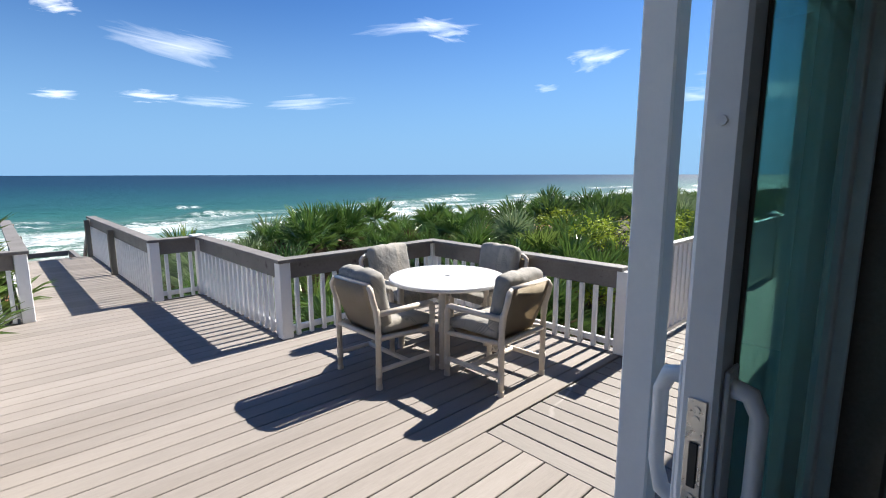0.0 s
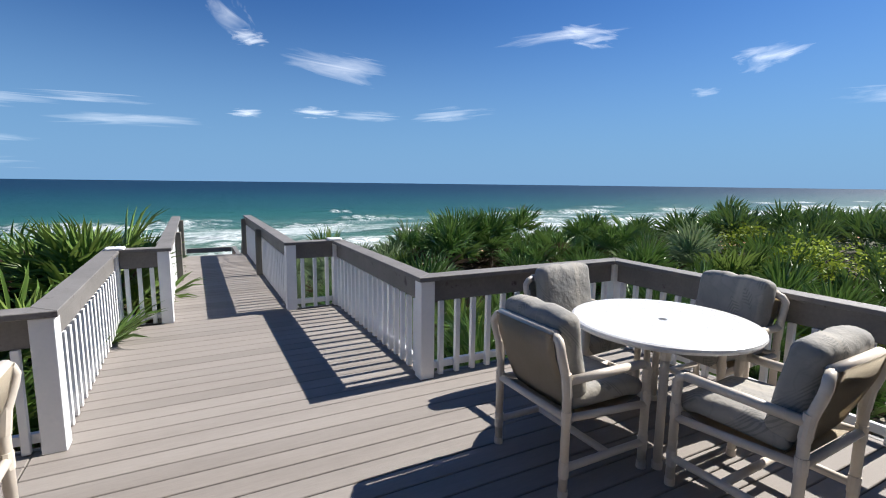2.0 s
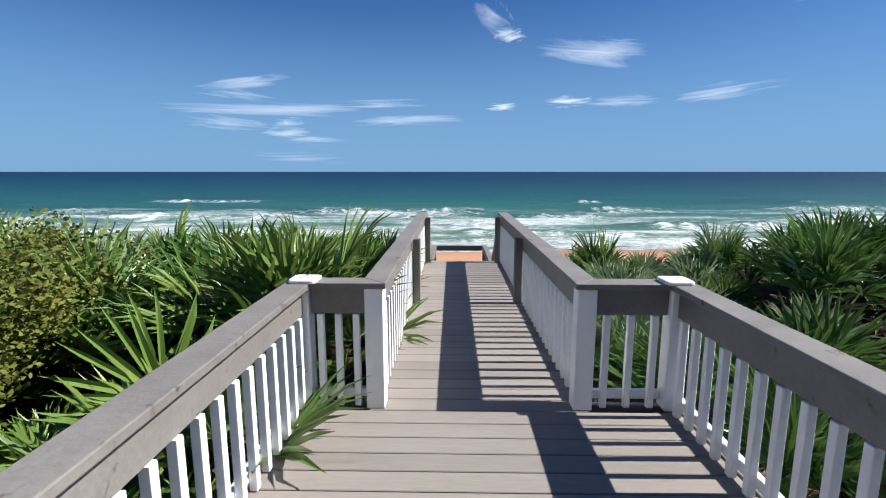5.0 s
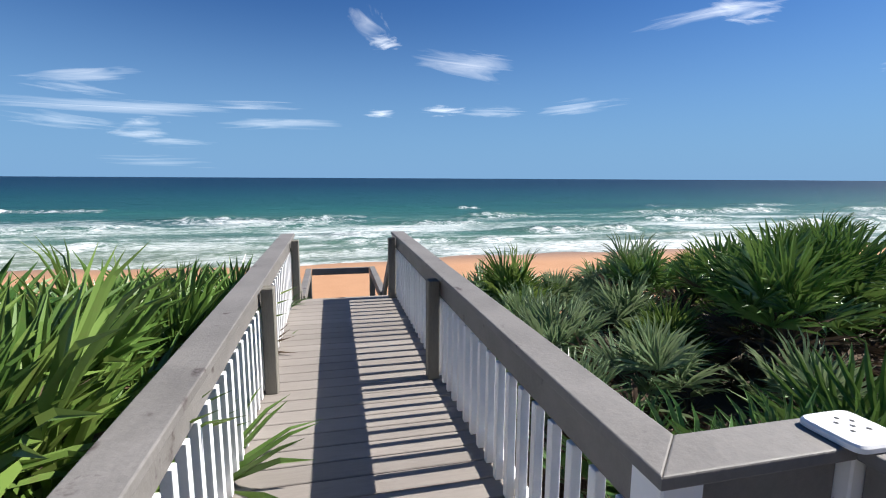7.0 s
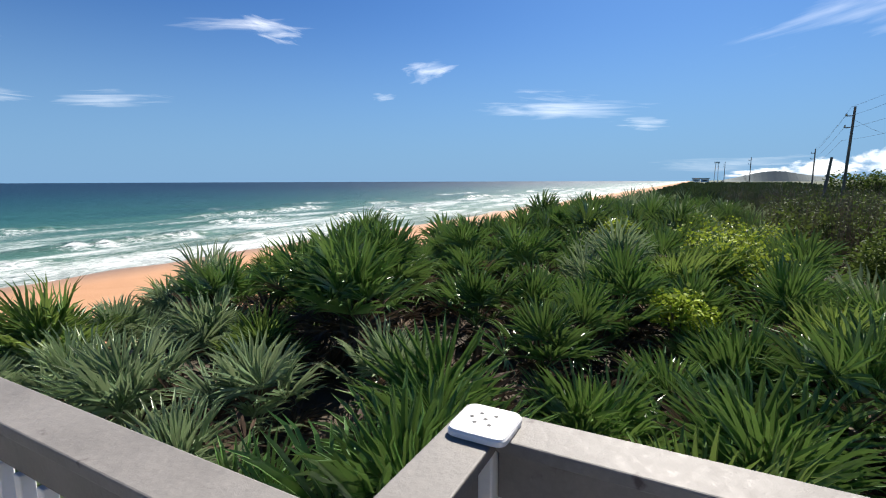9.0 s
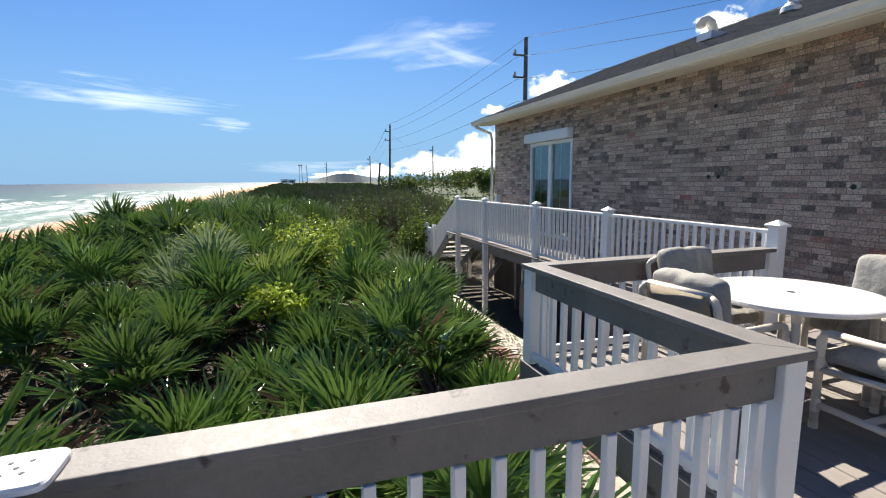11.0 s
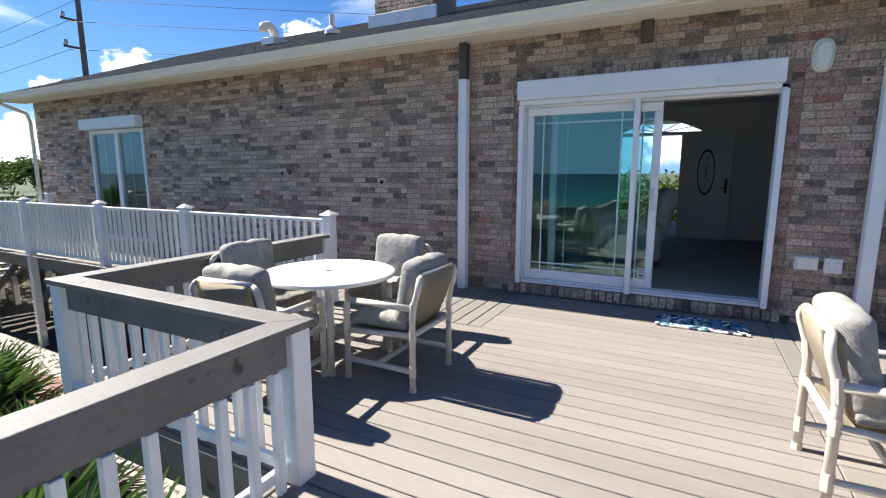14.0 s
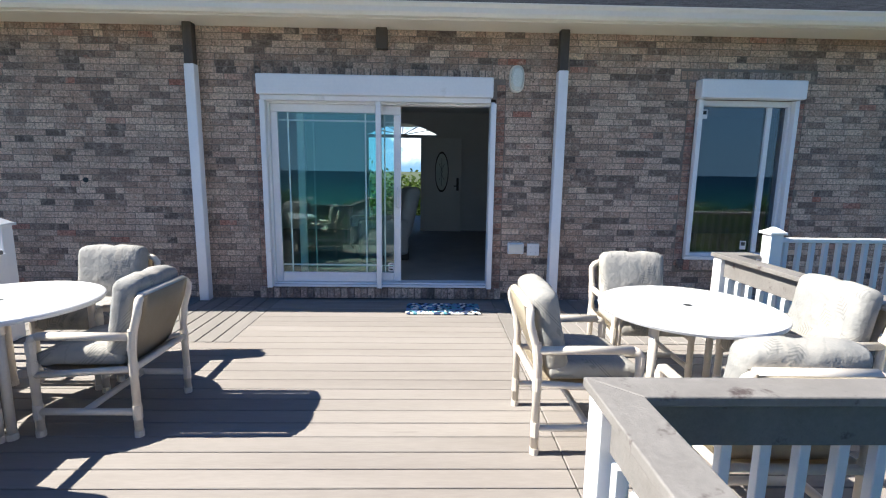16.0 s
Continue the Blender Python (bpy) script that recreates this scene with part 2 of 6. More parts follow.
PANE = glass_material("tinted_glass", (0.55, 0.88, 0.82), 1.7)
PANE_DARK = glass_material("dark_glass", (0.42, 0.50, 0.55), 1.75)
MUNTIN = surface("pale_green_grille", (0.45, 0.66, 0.62), (0.52, 0.72, 0.68), 0.4, 3, 30, 0.0)
LAMPGLASS = surface("frosted_glass", (0.62, 0.66, 0.6), (0.70, 0.73, 0.68), 0.25, 8, 60, 0.3)
GRAVEL = surface("gravel", (0.304, 0.272, 0.224), (0.496, 0.456, 0.384), 0.9, 14, 60, 0.9)
PAVER = surface("red_paver", (0.16, 0.085, 0.07), (0.24, 0.14, 0.115), 0.9, 5, 60, 0.4, vary=0.2)
# Near-white, so the haze over the far walls and tower is in the colour.
HAZE_WALL = surface("hazy_far_wall", (0.76, 0.78, 0.78), (0.82, 0.83, 0.83), 0.9, 1, 20, 0.1)


def cushion_material():
    m, nt, p = nodes_of("cushion_cloth")
    vec = mapped(nt, (1, 1, 1), True)
    base = mix_col(nt, span(nt, noise_node(nt, vec, 3, 3), 0.4, 0.62), (0.305, 0.290, 0.262), (0.205, 0.206, 0.200))
    w = nt.nodes.new("ShaderNodeTexWave")
    w.bands_direction = "DIAGONAL"
    w.inputs["Scale"].default_value, w.inputs["Distortion"].default_value, w.inputs["Detail"].default_value = 5.5, 14, 3
    nt.links.new(vec, w.inputs["Vector"])
    col = mix_col(nt, span(nt, w.outputs["Fac"], 0.86, 0.99, 0, 0.22), base, (0.15, 0.155, 0.15))
    st = noise_node(nt, mapped(nt, (1.2, 9, 0.3), True), 1.6, 2)
    col = mix_col(nt, span(nt, st, 0.52, 0.66, 0, 0.5), col, (0.40, 0.365, 0.305))
    # printed fern sprays: barbs on both sides of a spine, each turned its own way
    sep = nt.nodes.new("ShaderNodeSeparateXYZ")
    nt.links.new(vec, sep.inputs[0])
    flat = nt.nodes.new("ShaderNodeCombineXYZ")
    nt.links.new(sep.outputs["Y"], flat.inputs[0])
    nt.links.new(calc(nt, "ADD", sep.outputs["X"], sep.outputs["Z"]), flat.inputs[1])
    cell = nt.nodes.new("ShaderNodeTexVoronoi")
    cell.voronoi_dimensions = "2D"
    cell.inputs["Scale"].default_value = 7.0
    nt.links.new(flat.outputs[0], cell.inputs["Vector"])
    away = nt.nodes.new("ShaderNodeVectorMath")
    away.operation = "SUBTRACT"
    nt.links.new(flat.outputs[0], away.inputs[0])
    nt.links.new(cell.outputs["Position"], away.inputs[1])
    pick = nt.nodes.new("ShaderNodeSeparateColor")
    nt.links.new(cell.outputs["Color"], pick.inputs[0])
    spin = nt.nodes.new("ShaderNodeVectorRotate")
    spin.rotation_type = "Z_AXIS"
    nt.links.new(away.outputs[0], spin.inputs["Vector"])
    nt.links.new(calc(nt, "MULTIPLY", pick.outputs[0], 6.28), spin.inputs["Angle"])
    leaf = nt.nodes.new("ShaderNodeSeparateXYZ")
    nt.links.new(spin.outputs[0], leaf.inputs[0])
    lx, ly = calc(nt, "ABSOLUTE", leaf.outputs["X"]), leaf.outputs["Y"]
    barb = calc(nt, "SINE", calc(nt, "MULTIPLY", calc(nt, "SUBTRACT", ly, calc(nt, "MULTIPLY", lx, 0.9)), 300))
    inside = calc(nt, "SUBTRACT", calc(nt, "MULTIPLY", calc(nt, "SUBTRACT", 0.075, calc(nt, "ABSOLUTE", ly)), 0.5), lx)
    spray = calc(nt, "MULTIPLY", span(nt, barb, -0.1, 0.5), span(nt, inside, 0.0, 0.006, 0, 0.45))
    col = mix_col(nt, spray, col, (0.11, 0.115, 0.11))
    nt.links.new(col, p.inputs["Base Color"])
    p.inputs["Roughness"].default_value = 0.85
    b = nt.nodes.new("ShaderNodeBump")
    b.inputs["Strength"].default_value, b.inputs["Distance"].default_value = 0.5, 0.03
    nt.links.new(noise_node(nt, vec, 9, 4), b.inputs["Height"])
    nt.links.new(b.outputs["Normal"], p.inputs["Normal"])
    return m


CUSHION = cushion_material()


def ground_material():
    """Leaf litter under the scrub, orange sand on the beach, darker where wet."""
    m, nt, p = nodes_of("dune_ground")
    vec = mapped(nt)
    sep = nt.nodes.new("ShaderNodeSeparateXYZ")
    nt.links.new(vec, sep.inputs[0])
    z = sep.outputs["Z"]
    sand = mix_col(nt, noise_node(nt, vec, 0.6, 5), (0.36, 0.18, 0.088), (0.47, 0.26, 0.14))
    sand = mix_col(nt, span(nt, noise_node(nt, vec, 9, 5, 0.7), 0.5, 0.75, 0, 0.4), sand, (0.27, 0.135, 0.067))
    wet = mix_col(nt, span(nt, z, -5.42, -5.52), sand, (0.25, 0.15, 0.09))
    litter = mix_col(nt, noise_node(nt, vec, 2.5, 6), (0.03, 0.027, 0.018), (0.10, 0.075, 0.05))
    away = calc(nt, "MAXIMUM", span(nt, sep.outputs["X"], 16, 30), span(nt, sep.outputs["Y"], -10, -18))
    scrub = mix_col(nt, noise_node(nt, vec, 0.35, 7, 0.7), (0.016, 0.028, 0.011), (0.075, 0.098, 0.04))
    litter = mix_col(nt, away, litter, scrub)
    edge = calc(nt, "ADD", z, calc(nt, "MULTIPLY", noise_node(nt, vec, 0.5, 4), 1.2))
    col = mix_col(nt, span(nt, edge, -3.5, -3.0), wet, litter)
    nt.links.new(col, p.inputs["Base Color"])
    nt.links.new(span(nt, z, -5.52, -5.40, 0.45, 0.95), p.inputs["Roughness"])
    b = nt.nodes.new("ShaderNodeBump")
    b.inputs["Strength"].default_value, b.inputs["Distance"].default_value = 0.7, 0.05
    nt.links.new(noise_node(nt, vec, 5, 6, 0.7), b.inputs["Height"])
    nt.links.new(b.outputs["Normal"], p.inputs["Normal"])
    return m


def sea_material():
    """Green over the sandbars, navy in deep water, lacy foam in the surf."""
    m, nt, p = nodes_of("sea_water")
    vec = mapped(nt)
    sep = nt.nodes.new("ShaderNodeSeparateXYZ")
    nt.links.new(vec, sep.inputs[0])
    y = sep.outputs["Y"]
    wob = calc(nt, "ADD", y, calc(nt, "MULTIPLY", calc(nt, "SUBTRACT", noise_node(nt, mapped(nt, (0.02, 0.02, 1)), 1, 3), 0.5), 50))
    depth = calc(nt, "DIVIDE", 40.0, wob)
    r = ramp_node(nt, [(0.0, (0.003, 0.016, 0.046)), (0.09, (0.005, 0.026, 0.058)), (0.19, (0.008, 0.050, 0.074)),
                       (0.36, (0.018, 0.088, 0.090)), (0.6, (0.05, 0.13, 0.112)), (0.95, (0.13, 0.175, 0.13))])
    nt.links.new(depth, r.inputs["Fac"])
    col = mix_col(nt, span(nt, noise_node(nt, mapped(nt, (0.012, 0.05, 1)), 1, 4), 0.42, 0.68, 0, 0.6), r.outputs["Color"], (0.010, 0.05, 0.075))
    lace = noise_node(nt, mapped(nt, (0.5, 1.0, 1)), 1.3, 9, 0.7, 1.6)
    zone = noise_node(nt, mapped(nt, (0.045, 0.17, 1)), 1.0, 4, 0.55, 0.6)
    near = span(nt, y, 94, 70, 0.0, 0.13)
    out = span(nt, y, 118, 84, -0.42, 0)
    f = calc(nt, "ADD", calc(nt, "ADD", zone, near), out)
    foam = span(nt, calc(nt, "ADD", f, lace), 1.04, 1.40, 0, 0.84)
    edge = nt.nodes.new("ShaderNodeAttribute")
    edge.attribute_name = "crest"
    crest = span(nt, calc(nt, "ADD", calc(nt, "MULTIPLY", edge.outputs["Fac"], 0.6), calc(nt, "MULTIPLY", lace, 1.2)), 1.02, 1.32)
    foam = calc(nt, "MAXIMUM", foam, crest)
    nt.links.new(mix_col(nt, foam, col, (0.80, 0.83, 0.84)), p.inputs["Base Color"])
    nt.links.new(span(nt, foam, 0, 1, 0.52, 0.8), p.inputs["Roughness"])
    p.inputs["IOR"].default_value = 1.33
    p.inputs["Specular IOR Level"].default_value = 0.14
    b = nt.nodes.new("ShaderNodeBump")
    b.inputs["Strength"].default_value, b.inputs["Distance"].default_value = 0.9, 1.0
    chop = calc(nt, "ADD", noise_node(nt, mapped(nt, (0.25, 0.6, 1)), 1.0, 6, 0.6), calc(nt, "MULTIPLY", noise_node(nt, mapped(nt, (0.03, 0.08, 1)), 1.0, 3), 2.0))
    nt.links.new(chop, b.inputs["Height"])
    nt.links.new(b.outputs["Normal"], p.inputs["Normal"])
    return m


def cloud_material(name, thin, dense=False):
    """Wispy or heaped cloud: white, torn by noise, fading out at its rim."""
    m, nt, p = nodes_of(name)
    nt.nodes.remove(p)
    tc = nt.nodes.new("ShaderNodeTexCoord")
    uv = tc.outputs["Generated"]
    sep = nt.nodes.new("ShaderNodeSeparateXYZ")
    nt.links.new(uv, sep.inputs[0])
    off = nt.nodes.new("ShaderNodeMapping")
    rnd = nt.nodes.new("ShaderNodeObjectInfo").outputs["Random"]
    com = nt.nodes.new("ShaderNodeCombineXYZ")
    nt.links.new(calc(nt, "MULTIPLY", rnd, 37.0), com.inputs[0])
    nt.links.new(calc(nt, "MULTIPLY", rnd, 91.0), com.inputs[1])
    off.inputs["Scale"].default_value = (1.5, 2.6, 1) if thin else (3.2, 2.4, 1)
    nt.links.new(uv, off.inputs["Vector"])
    nt.links.new(com.outputs[0], off.inputs["Location"])
    n = noise_node(nt, off.outputs["Vector"], 1.3 if thin else 1.6, 8 if thin else 8, 0.56 if thin else 0.58, 1.0 if thin else 0.2)
    dx, dy = calc(nt, "SUBTRACT", sep.outputs["X"], 0.5), calc(nt, "SUBTRACT", sep.outputs["Y"], 0.5 if thin else 0.25)
    rr = calc(nt, "SQRT", calc(nt, "ADD", calc(nt, "MULTIPLY", dx, dx), calc(nt, "MULTIPLY", dy, dy)))
    body = calc(nt, "SUBTRACT", calc(nt, "ADD", n, 0.30 if thin else 0.5), calc(nt, "MULTIPLY", rr, 1.0 if thin else 1.5))
    a = span(nt, body, 0.50, 0.98 if dense else 1.12, 0, 0.60 if dense else 0.43) if thin else span(nt, body, 0.42, 0.64, 0, 0.85)
    rim = calc(nt, "MULTIPLY", span(nt, rr, 0.5, 0.38), span(nt, sep.outputs["Y"], 0.0, 0.12))
    a = calc(nt, "MULTIPLY", a, rim)
    em, tr = nt.nodes.new("ShaderNodeEmission"), nt.nodes.new("ShaderNodeBsdfTransparent")
    shade = mix_col(nt, span(nt, n, 0.4, 0.7), (0.74, 0.80, 0.87), (1.0, 1.0, 1.0))
    nt.links.new(shade, em.inputs["Color"])
    em.inputs["Strength"].default_value = 0.95
    x = nt.nodes.new("ShaderNodeMixShader")
    nt.links.new(a, x.inputs[0])
    nt.links.new(tr.outputs[0], x.inputs[1])
    nt.links.new(em.outputs[0], x.inputs[2])
    nt.links.new(x.outputs[0], nt.nodes["Material Output"].inputs["Surface"])
    return m


# ---- builders ----
def finish(name, bm, material, smooth=False):
    me = bpy.data.meshes.new(name)
    bm.to_mesh(me)
    bm.free()
    me.materials.append(material)
    if smooth:
        me.polygons.foreach_set("use_smooth", [True] * len(me.polygons))
    return me


def part(name, data, material, parent, label="", at=None, smooth=False):
    """One mesh object under a thing or a part; data is a bmesh, or a mesh that alike parts share."""
    me = finish(name, data, material, smooth) if isinstance(data, bmesh.types.BMesh) else data
    ob = new(name, me)
    ob.parent = parent
    if at is not None:
        ob.matrix_basis = at
    if label:
        tagged(ob, label)
    return ob


def thing(name, label, category, group="", kind="", at=None):
    ob = tagged(new(name), label, category, group, kind)
    ob.empty_display_size = 0.1
    if at is not None:
        ob.matrix_basis = at
    return ob


def solo(name, bm, material, label="", category="", group="", kind="", smooth=False):
    return tagged(new(name, finish(name, bm, material, smooth)), label, category, group, kind)


def block(x0, x1, y0, y1, z0, z1, bevel=0.0, bm=None, seg=1):
    out = bm or bmesh.new()
    got = bmesh.ops.create_cube(out, size=1, matrix=Matrix.Translation(((x0 + x1) / 2, (y0 + y1) / 2, (z0 + z1) / 2))
                                @ Matrix.Diagonal((abs(x1 - x0), abs(y1 - y0), abs(z1 - z0), 1)))
    if bevel:
        edges = list({e for v in got["verts"] for e in v.link_edges})
        bmesh.ops.bevel(out, geom=edges, offset=bevel, segments=seg, affect="EDGES", profile=0.5)
    return out


def pipe(points, radii, bm=None, sides=10, closed=True):
    """A round tube along points; radii is one number or one a point."""
    out = bm or bmesh.new()
    pts = [Vector(p) for p in points]
    radii = [radii] * len(pts) if isinstance(radii, (int, float)) else radii
    rings, side = [], None
    for k, p in enumerate(pts):
        d = (pts[min(k + 1, len(pts) - 1)] - pts[max(k - 1, 0)]).normalized()
        if side is None:
            side = d.orthogonal().normalized()
        side = (side - d * side.dot(d)).normalized()
        up = d.cross(side)
        rings.append([out.verts.new(p + radii[k] * (math.cos(a) * side + math.sin(a) * up))
                      for a in [2 * math.pi * j / sides for j in range(sides)]])
    for a, b in zip(rings, rings[1:]):
        for j in range(sides):
            out.faces.new((a[j], a[(j + 1) % sides], b[(j + 1) % sides], b[j]))
    if closed:
        out.faces.new(rings[0][::-1])
        out.faces.new(rings[-1])
    return out


def disc(cx, cy, profile, bm=None, sides=32):
    """A turned body about the upright at (cx, cy); profile is rows of radius and height from below."""
    out = bm or bmesh.new()
    rings = [[out.verts.new((cx + r * math.cos(2 * math.pi * j / sides), cy + r * math.sin(2 * math.pi * j / sides), z)) for j in range(sides)] for r, z in profile]
    for a, b in zip(rings, rings[1:]):
        for j in range(sides):
            out.faces.new((a[j], a[(j + 1) % sides], b[(j + 1) % sides], b[j]))
    out.faces.new(rings[0][::-1])
    out.faces.new(rings[-1])
    return out


def from_arrays(name, verts, faces, material):
    me = bpy.data.meshes.new(name)
    me.from_pydata([tuple(v) for v in verts], [], [tuple(f) for f in faces])
    me.materials.append(material)
    me.update()
    return me


def shift(x, y, z=0.0, turn=0.0):
    return pose(x, y, z, 0, 0, turn)


# ---- ground, sea ----
SEA_Z = -5.5


def smooth01(a, b, v):
    u = min(1.0, max(0.0, (v - a) / (b - a)))
    return u * u * (3 - 2 * u)


def ground_z(x, y):
    z = -1.65 + 0.45 * smooth01(2.5, 5, y) + 0.15 * smooth01(5, 8, y)
    z += smooth01(3, 8, y) * min(0.3, max(-0.1, 0.03 * x))
    yd = y + 1.5 * smooth01(6, 40, x)      # the dune's edge is drawn in down the coast to fit the camera's view
    z -= 0.35 * smooth01(10.0, 13.5, yd) + 3.0 * smooth01(13.5, 19.5, yd)
    z = z + (-5.0 - z) * smooth01(17.5, 23, yd)
    z -= 0.0217 * max(0.0, y - 22)
    if x > 30:
        z += (0.1 if y > 1 else 0.5) * smooth01(30, 90, x) * (1 - smooth01(9, 18, y))
    return z + 0.12 * noise.noise((x * 0.35, y * 0.35, 3.1)) * (1 - smooth01(16, 22, y))


def grid_mesh(name, xs, ys, height, material):
    verts = [(x, y, height(x, y)) for y in ys for x in xs]
    n = len(xs)
    faces = [(j * n + i, j * n + i + 1, (j + 1) * n + i + 1, (j + 1) * n + i) for j in range(len(ys) - 1) for i in range(n - 1)]
    me = from_arrays(name, verts, faces, material)
    me.polygons.foreach_set("use_smooth", [True] * len(me.polygons))
    return me


def steps(*legs):
    out = [legs[0][0]]
    for a, b, n in legs:
        out += [a + (b - a) * (k + 1) / n for k in range(n)]
    return out


gx = steps((-3000, -300, 6), (-300, -40, 12), (-40, 60, 80), (60, 300, 20), (300, 4000, 8))
gy = steps((-4000, -200, 6), (-200, -20, 10), (-20, 26, 70), (26, 80, 14))
tagged(new("ground", grid_mesh("ground", gx, gy, ground_z, ground_material())), "dune soil and orange beach sand", "ground", kind="structure")


CRESTS = [(50.0, 0.30, 0.9, 0.16, 0.2), (56.5, 0.5, 1.2, 0.11, 2.1), (64.0, 0.8, 1.5, 0.075, 4.0), (74.0, 0.8, 1.6, 0.06, 1.2), (87.0, 1.1, 1.9, 0.05, 5.2), (112.0, 0.6, 1.6, 0.04, 2.6)]


def crest_shape(x, y):
    """Height and whiteness of the breaking waves at a place."""
    h = w = 0.0
    for y0, tall, wide, k, ph in CRESTS:
        yc = y0 + 0.03 * x + 1.8 * math.sin(x * k * 0.6 + ph) + 2.2 * noise.noise((x * 0.05, y0, 0.3))
        live = smooth01(-0.10, 0.30, noise.noise((x * 0.045 + y0, 7.7, ph)) + 0.05) * (0.7 + 0.6 * abs(noise.noise((x * 0.4, y0, 2.2))))
        d = (y - yc) / wide
        if abs(d) < 9:
            h += tall * live * math.exp(-d * d)
            w = max(w, live * math.exp(-((d + 0.7) / (4.6 if d < -0.7 else 0.6)) ** 2))
    return h, w


sx = steps((-4000, -250, 8), (-250, -70, 40), (-70, 190, 300), (190, 420, 60), (420, 4500, 12))
sy = steps((40, 100, 150), (100, 125, 50), (125, 150, 10), (150, 400, 12), (400, 4900, 12))


def sea_height(x, y):
    h = crest_shape(x, y)[0] if y < 125 else 0.0
    return SEA_Z + h + (0.10 * noise.noise((x * 0.12, y * 0.3, 1.0)) if y < 400 else 0)


sea_mesh = grid_mesh("sea", sx, sy, sea_height, sea_material())
white = sea_mesh.attributes.new("crest", "FLOAT", "POINT")
white.data.foreach_set("value", [crest_shape(v.co.x, v.co.y)[1] if v.co.y < 125 else 0.0 for v in sea_mesh.vertices])
tagged(new("sea", sea_mesh), "green and blue ocean with white surf", "sea", kind="structure")

# clouds: bearing and height in degrees, width and depth in degrees, lean
CIRRUS = [(4.4, 16.7, 5, 5.0, -38), (16.1, 12.7, 13, 3.6, -9), (40, 15.9, 14, 2.6, 4), (-22, 9.4, 11, 2.2, 9), (-24, 8.1, 8, 1.6, -3),
          (-20, 6.8, 24, 1.7, 1), (-7.6, 7.6, 12, 1.3, 1), (-25, 5.1, 9, 1.8, -3), (-18.8, 5.2, 5, 1.8, 2), (-4.7, 5.8, 16, 2.0, 1), (-18.4, 4.2, 6, 1.4, 0),
          (-15.7, 3.5, 9, 1.4, 0), (18.5, 7.5, 9, 1.7, -2), (28.1, 7.9, 11, 1.8, 6), (-17.5, 1.5, 16, 1.6, 0),
          (55.6, 9.6, 3, 1.4, 2), (84.7, 6.0, 6, 1.6, -3), 
          (104.2, 15.2, 21, 8, 8), (109.5, 14, 12, 4.5, -14), (146, 17.5, 18, 8, 10), (170, 16, 16, 6, -8), (-60, 12, 20, 5, 5), (93, 1.6, 16, 2.2, 0)]
CIRRUS_BRIGHT = [(75.7, 8.1, 21, 4.2, -4), (60.7, 12.3, 7, 3.4, 14), (6.2, 14.7, 4, 1.9, 4), (43.3, 15.9, 7, 2.6, -9), (13.1, 7.7, 6, 1.5, 2), (5.9, 7.3, 4, 1.3, 2)]
# Last row: glowing cloud added to pale the sky through the front door.
CUMULUS = [(113, 4.6, 9, 7.0, 0), (106.5, 2.8, 9, 4.6, 0), (109.5, 2.2, 12, 4.0, 0), (100.5, 1.6, 8, 2.6, 0), (116, 5.4, 8, 7.5, 0), (121, 11.2, 7, 4.6, 0),
           (137.5, 15.7, 6, 3.5, 0), (114.3, 8.3, 3.4, 1.8, 0), (96, 1.0, 8, 1.5, 0), (126, 6, 12, 8, 0), (182, 6, 18, 11, 0)]
THIN, BRIGHT, HEAPED = cloud_material("thin_cloud", True), cloud_material("bright_cloud", True, True), cloud_material("heaped_cloud", False)
for rows, stuff_mat, label in ((CIRRUS, THIN, "thin wispy white cloud"), (CIRRUS_BRIGHT, BRIGHT, "bright feathery white cloud"), (CUMULUS, HEAPED, "heaped white cloud")):
    for b, e, wide, tall, lean in rows:
        if stuff_mat is not HEAPED:
            wide, tall = wide * 1.3, tall * 1.15
        bm = bmesh.new()
        bmesh.ops.create_grid(bm, x_segments=1, y_segments=1, size=0.5)
        ob = solo("cloud", bm, stuff_mat, label, "cloud", "clouds in the sky", "structure")
        far = 4200.0
        p = Vector((math.sin(radians(b)) * math.cos(radians(e)), math.cos(radians(b)) * math.cos(radians(e)), math.sin(radians(e)))) * far
        ob.matrix_basis = look(p, (0, 0, 0), 0) @ pose(0, 0, 0, 0, 0, -lean) @ Matrix.Diagonal((far * radians(wide), far * radians(tall), 1, 1))
        ob.visible_shadow = False

# ---- deck ----
PITCH, GAP = 0.1445, 0.008
deck = thing("floor_deck", "grey composite deck of separate planks", "deck", kind="structure")


def board_mesh(length, along_x):
    w = PITCH - GAP
    bm = block(0, length, 0, w, -0.03, 0, 0.004) if along_x else block(0, w, 0, length, -0.03, 0, 0.004)
    return finish("deck_board", bm, BOARD_X if along_x else BOARD_Y)


def lay(x0, x1, y0, y1, along_x):
    """Fills a rectangle with planks that run along x or along y."""
    length = (x1 - x0) if along_x else (y1 - y0)
    me = board_mesh(length, along_x)
    n = int(((y1 - y0) if along_x else (x1 - x0)) / PITCH + 0.5)
    for k in range(n):
        part("deck_board", me, None, deck, at=shift(x0, y0 + k * PITCH) if along_x else shift(x0 + k * PITCH, y0))


XS, XL = 1.13, -1.25      # seams
lay(XL, XS, 0.012, 1.457, True)
lay(XL, 2.99, 1.457, 3.915, True)
lay(-3.17, XL - 0.006, 1.457, 3.915, True)
lay(-1.18, 1.06, 3.914, 6.23, True)
lay(-0.76, 0.54, 6.226, 11.0, True)
lay(XS + 0.001, 12.2, 0.012, 1.44, False)
lay(XL - 54 * PITCH + 0.002, XL + 0.001, 0.012, 1.44, False)

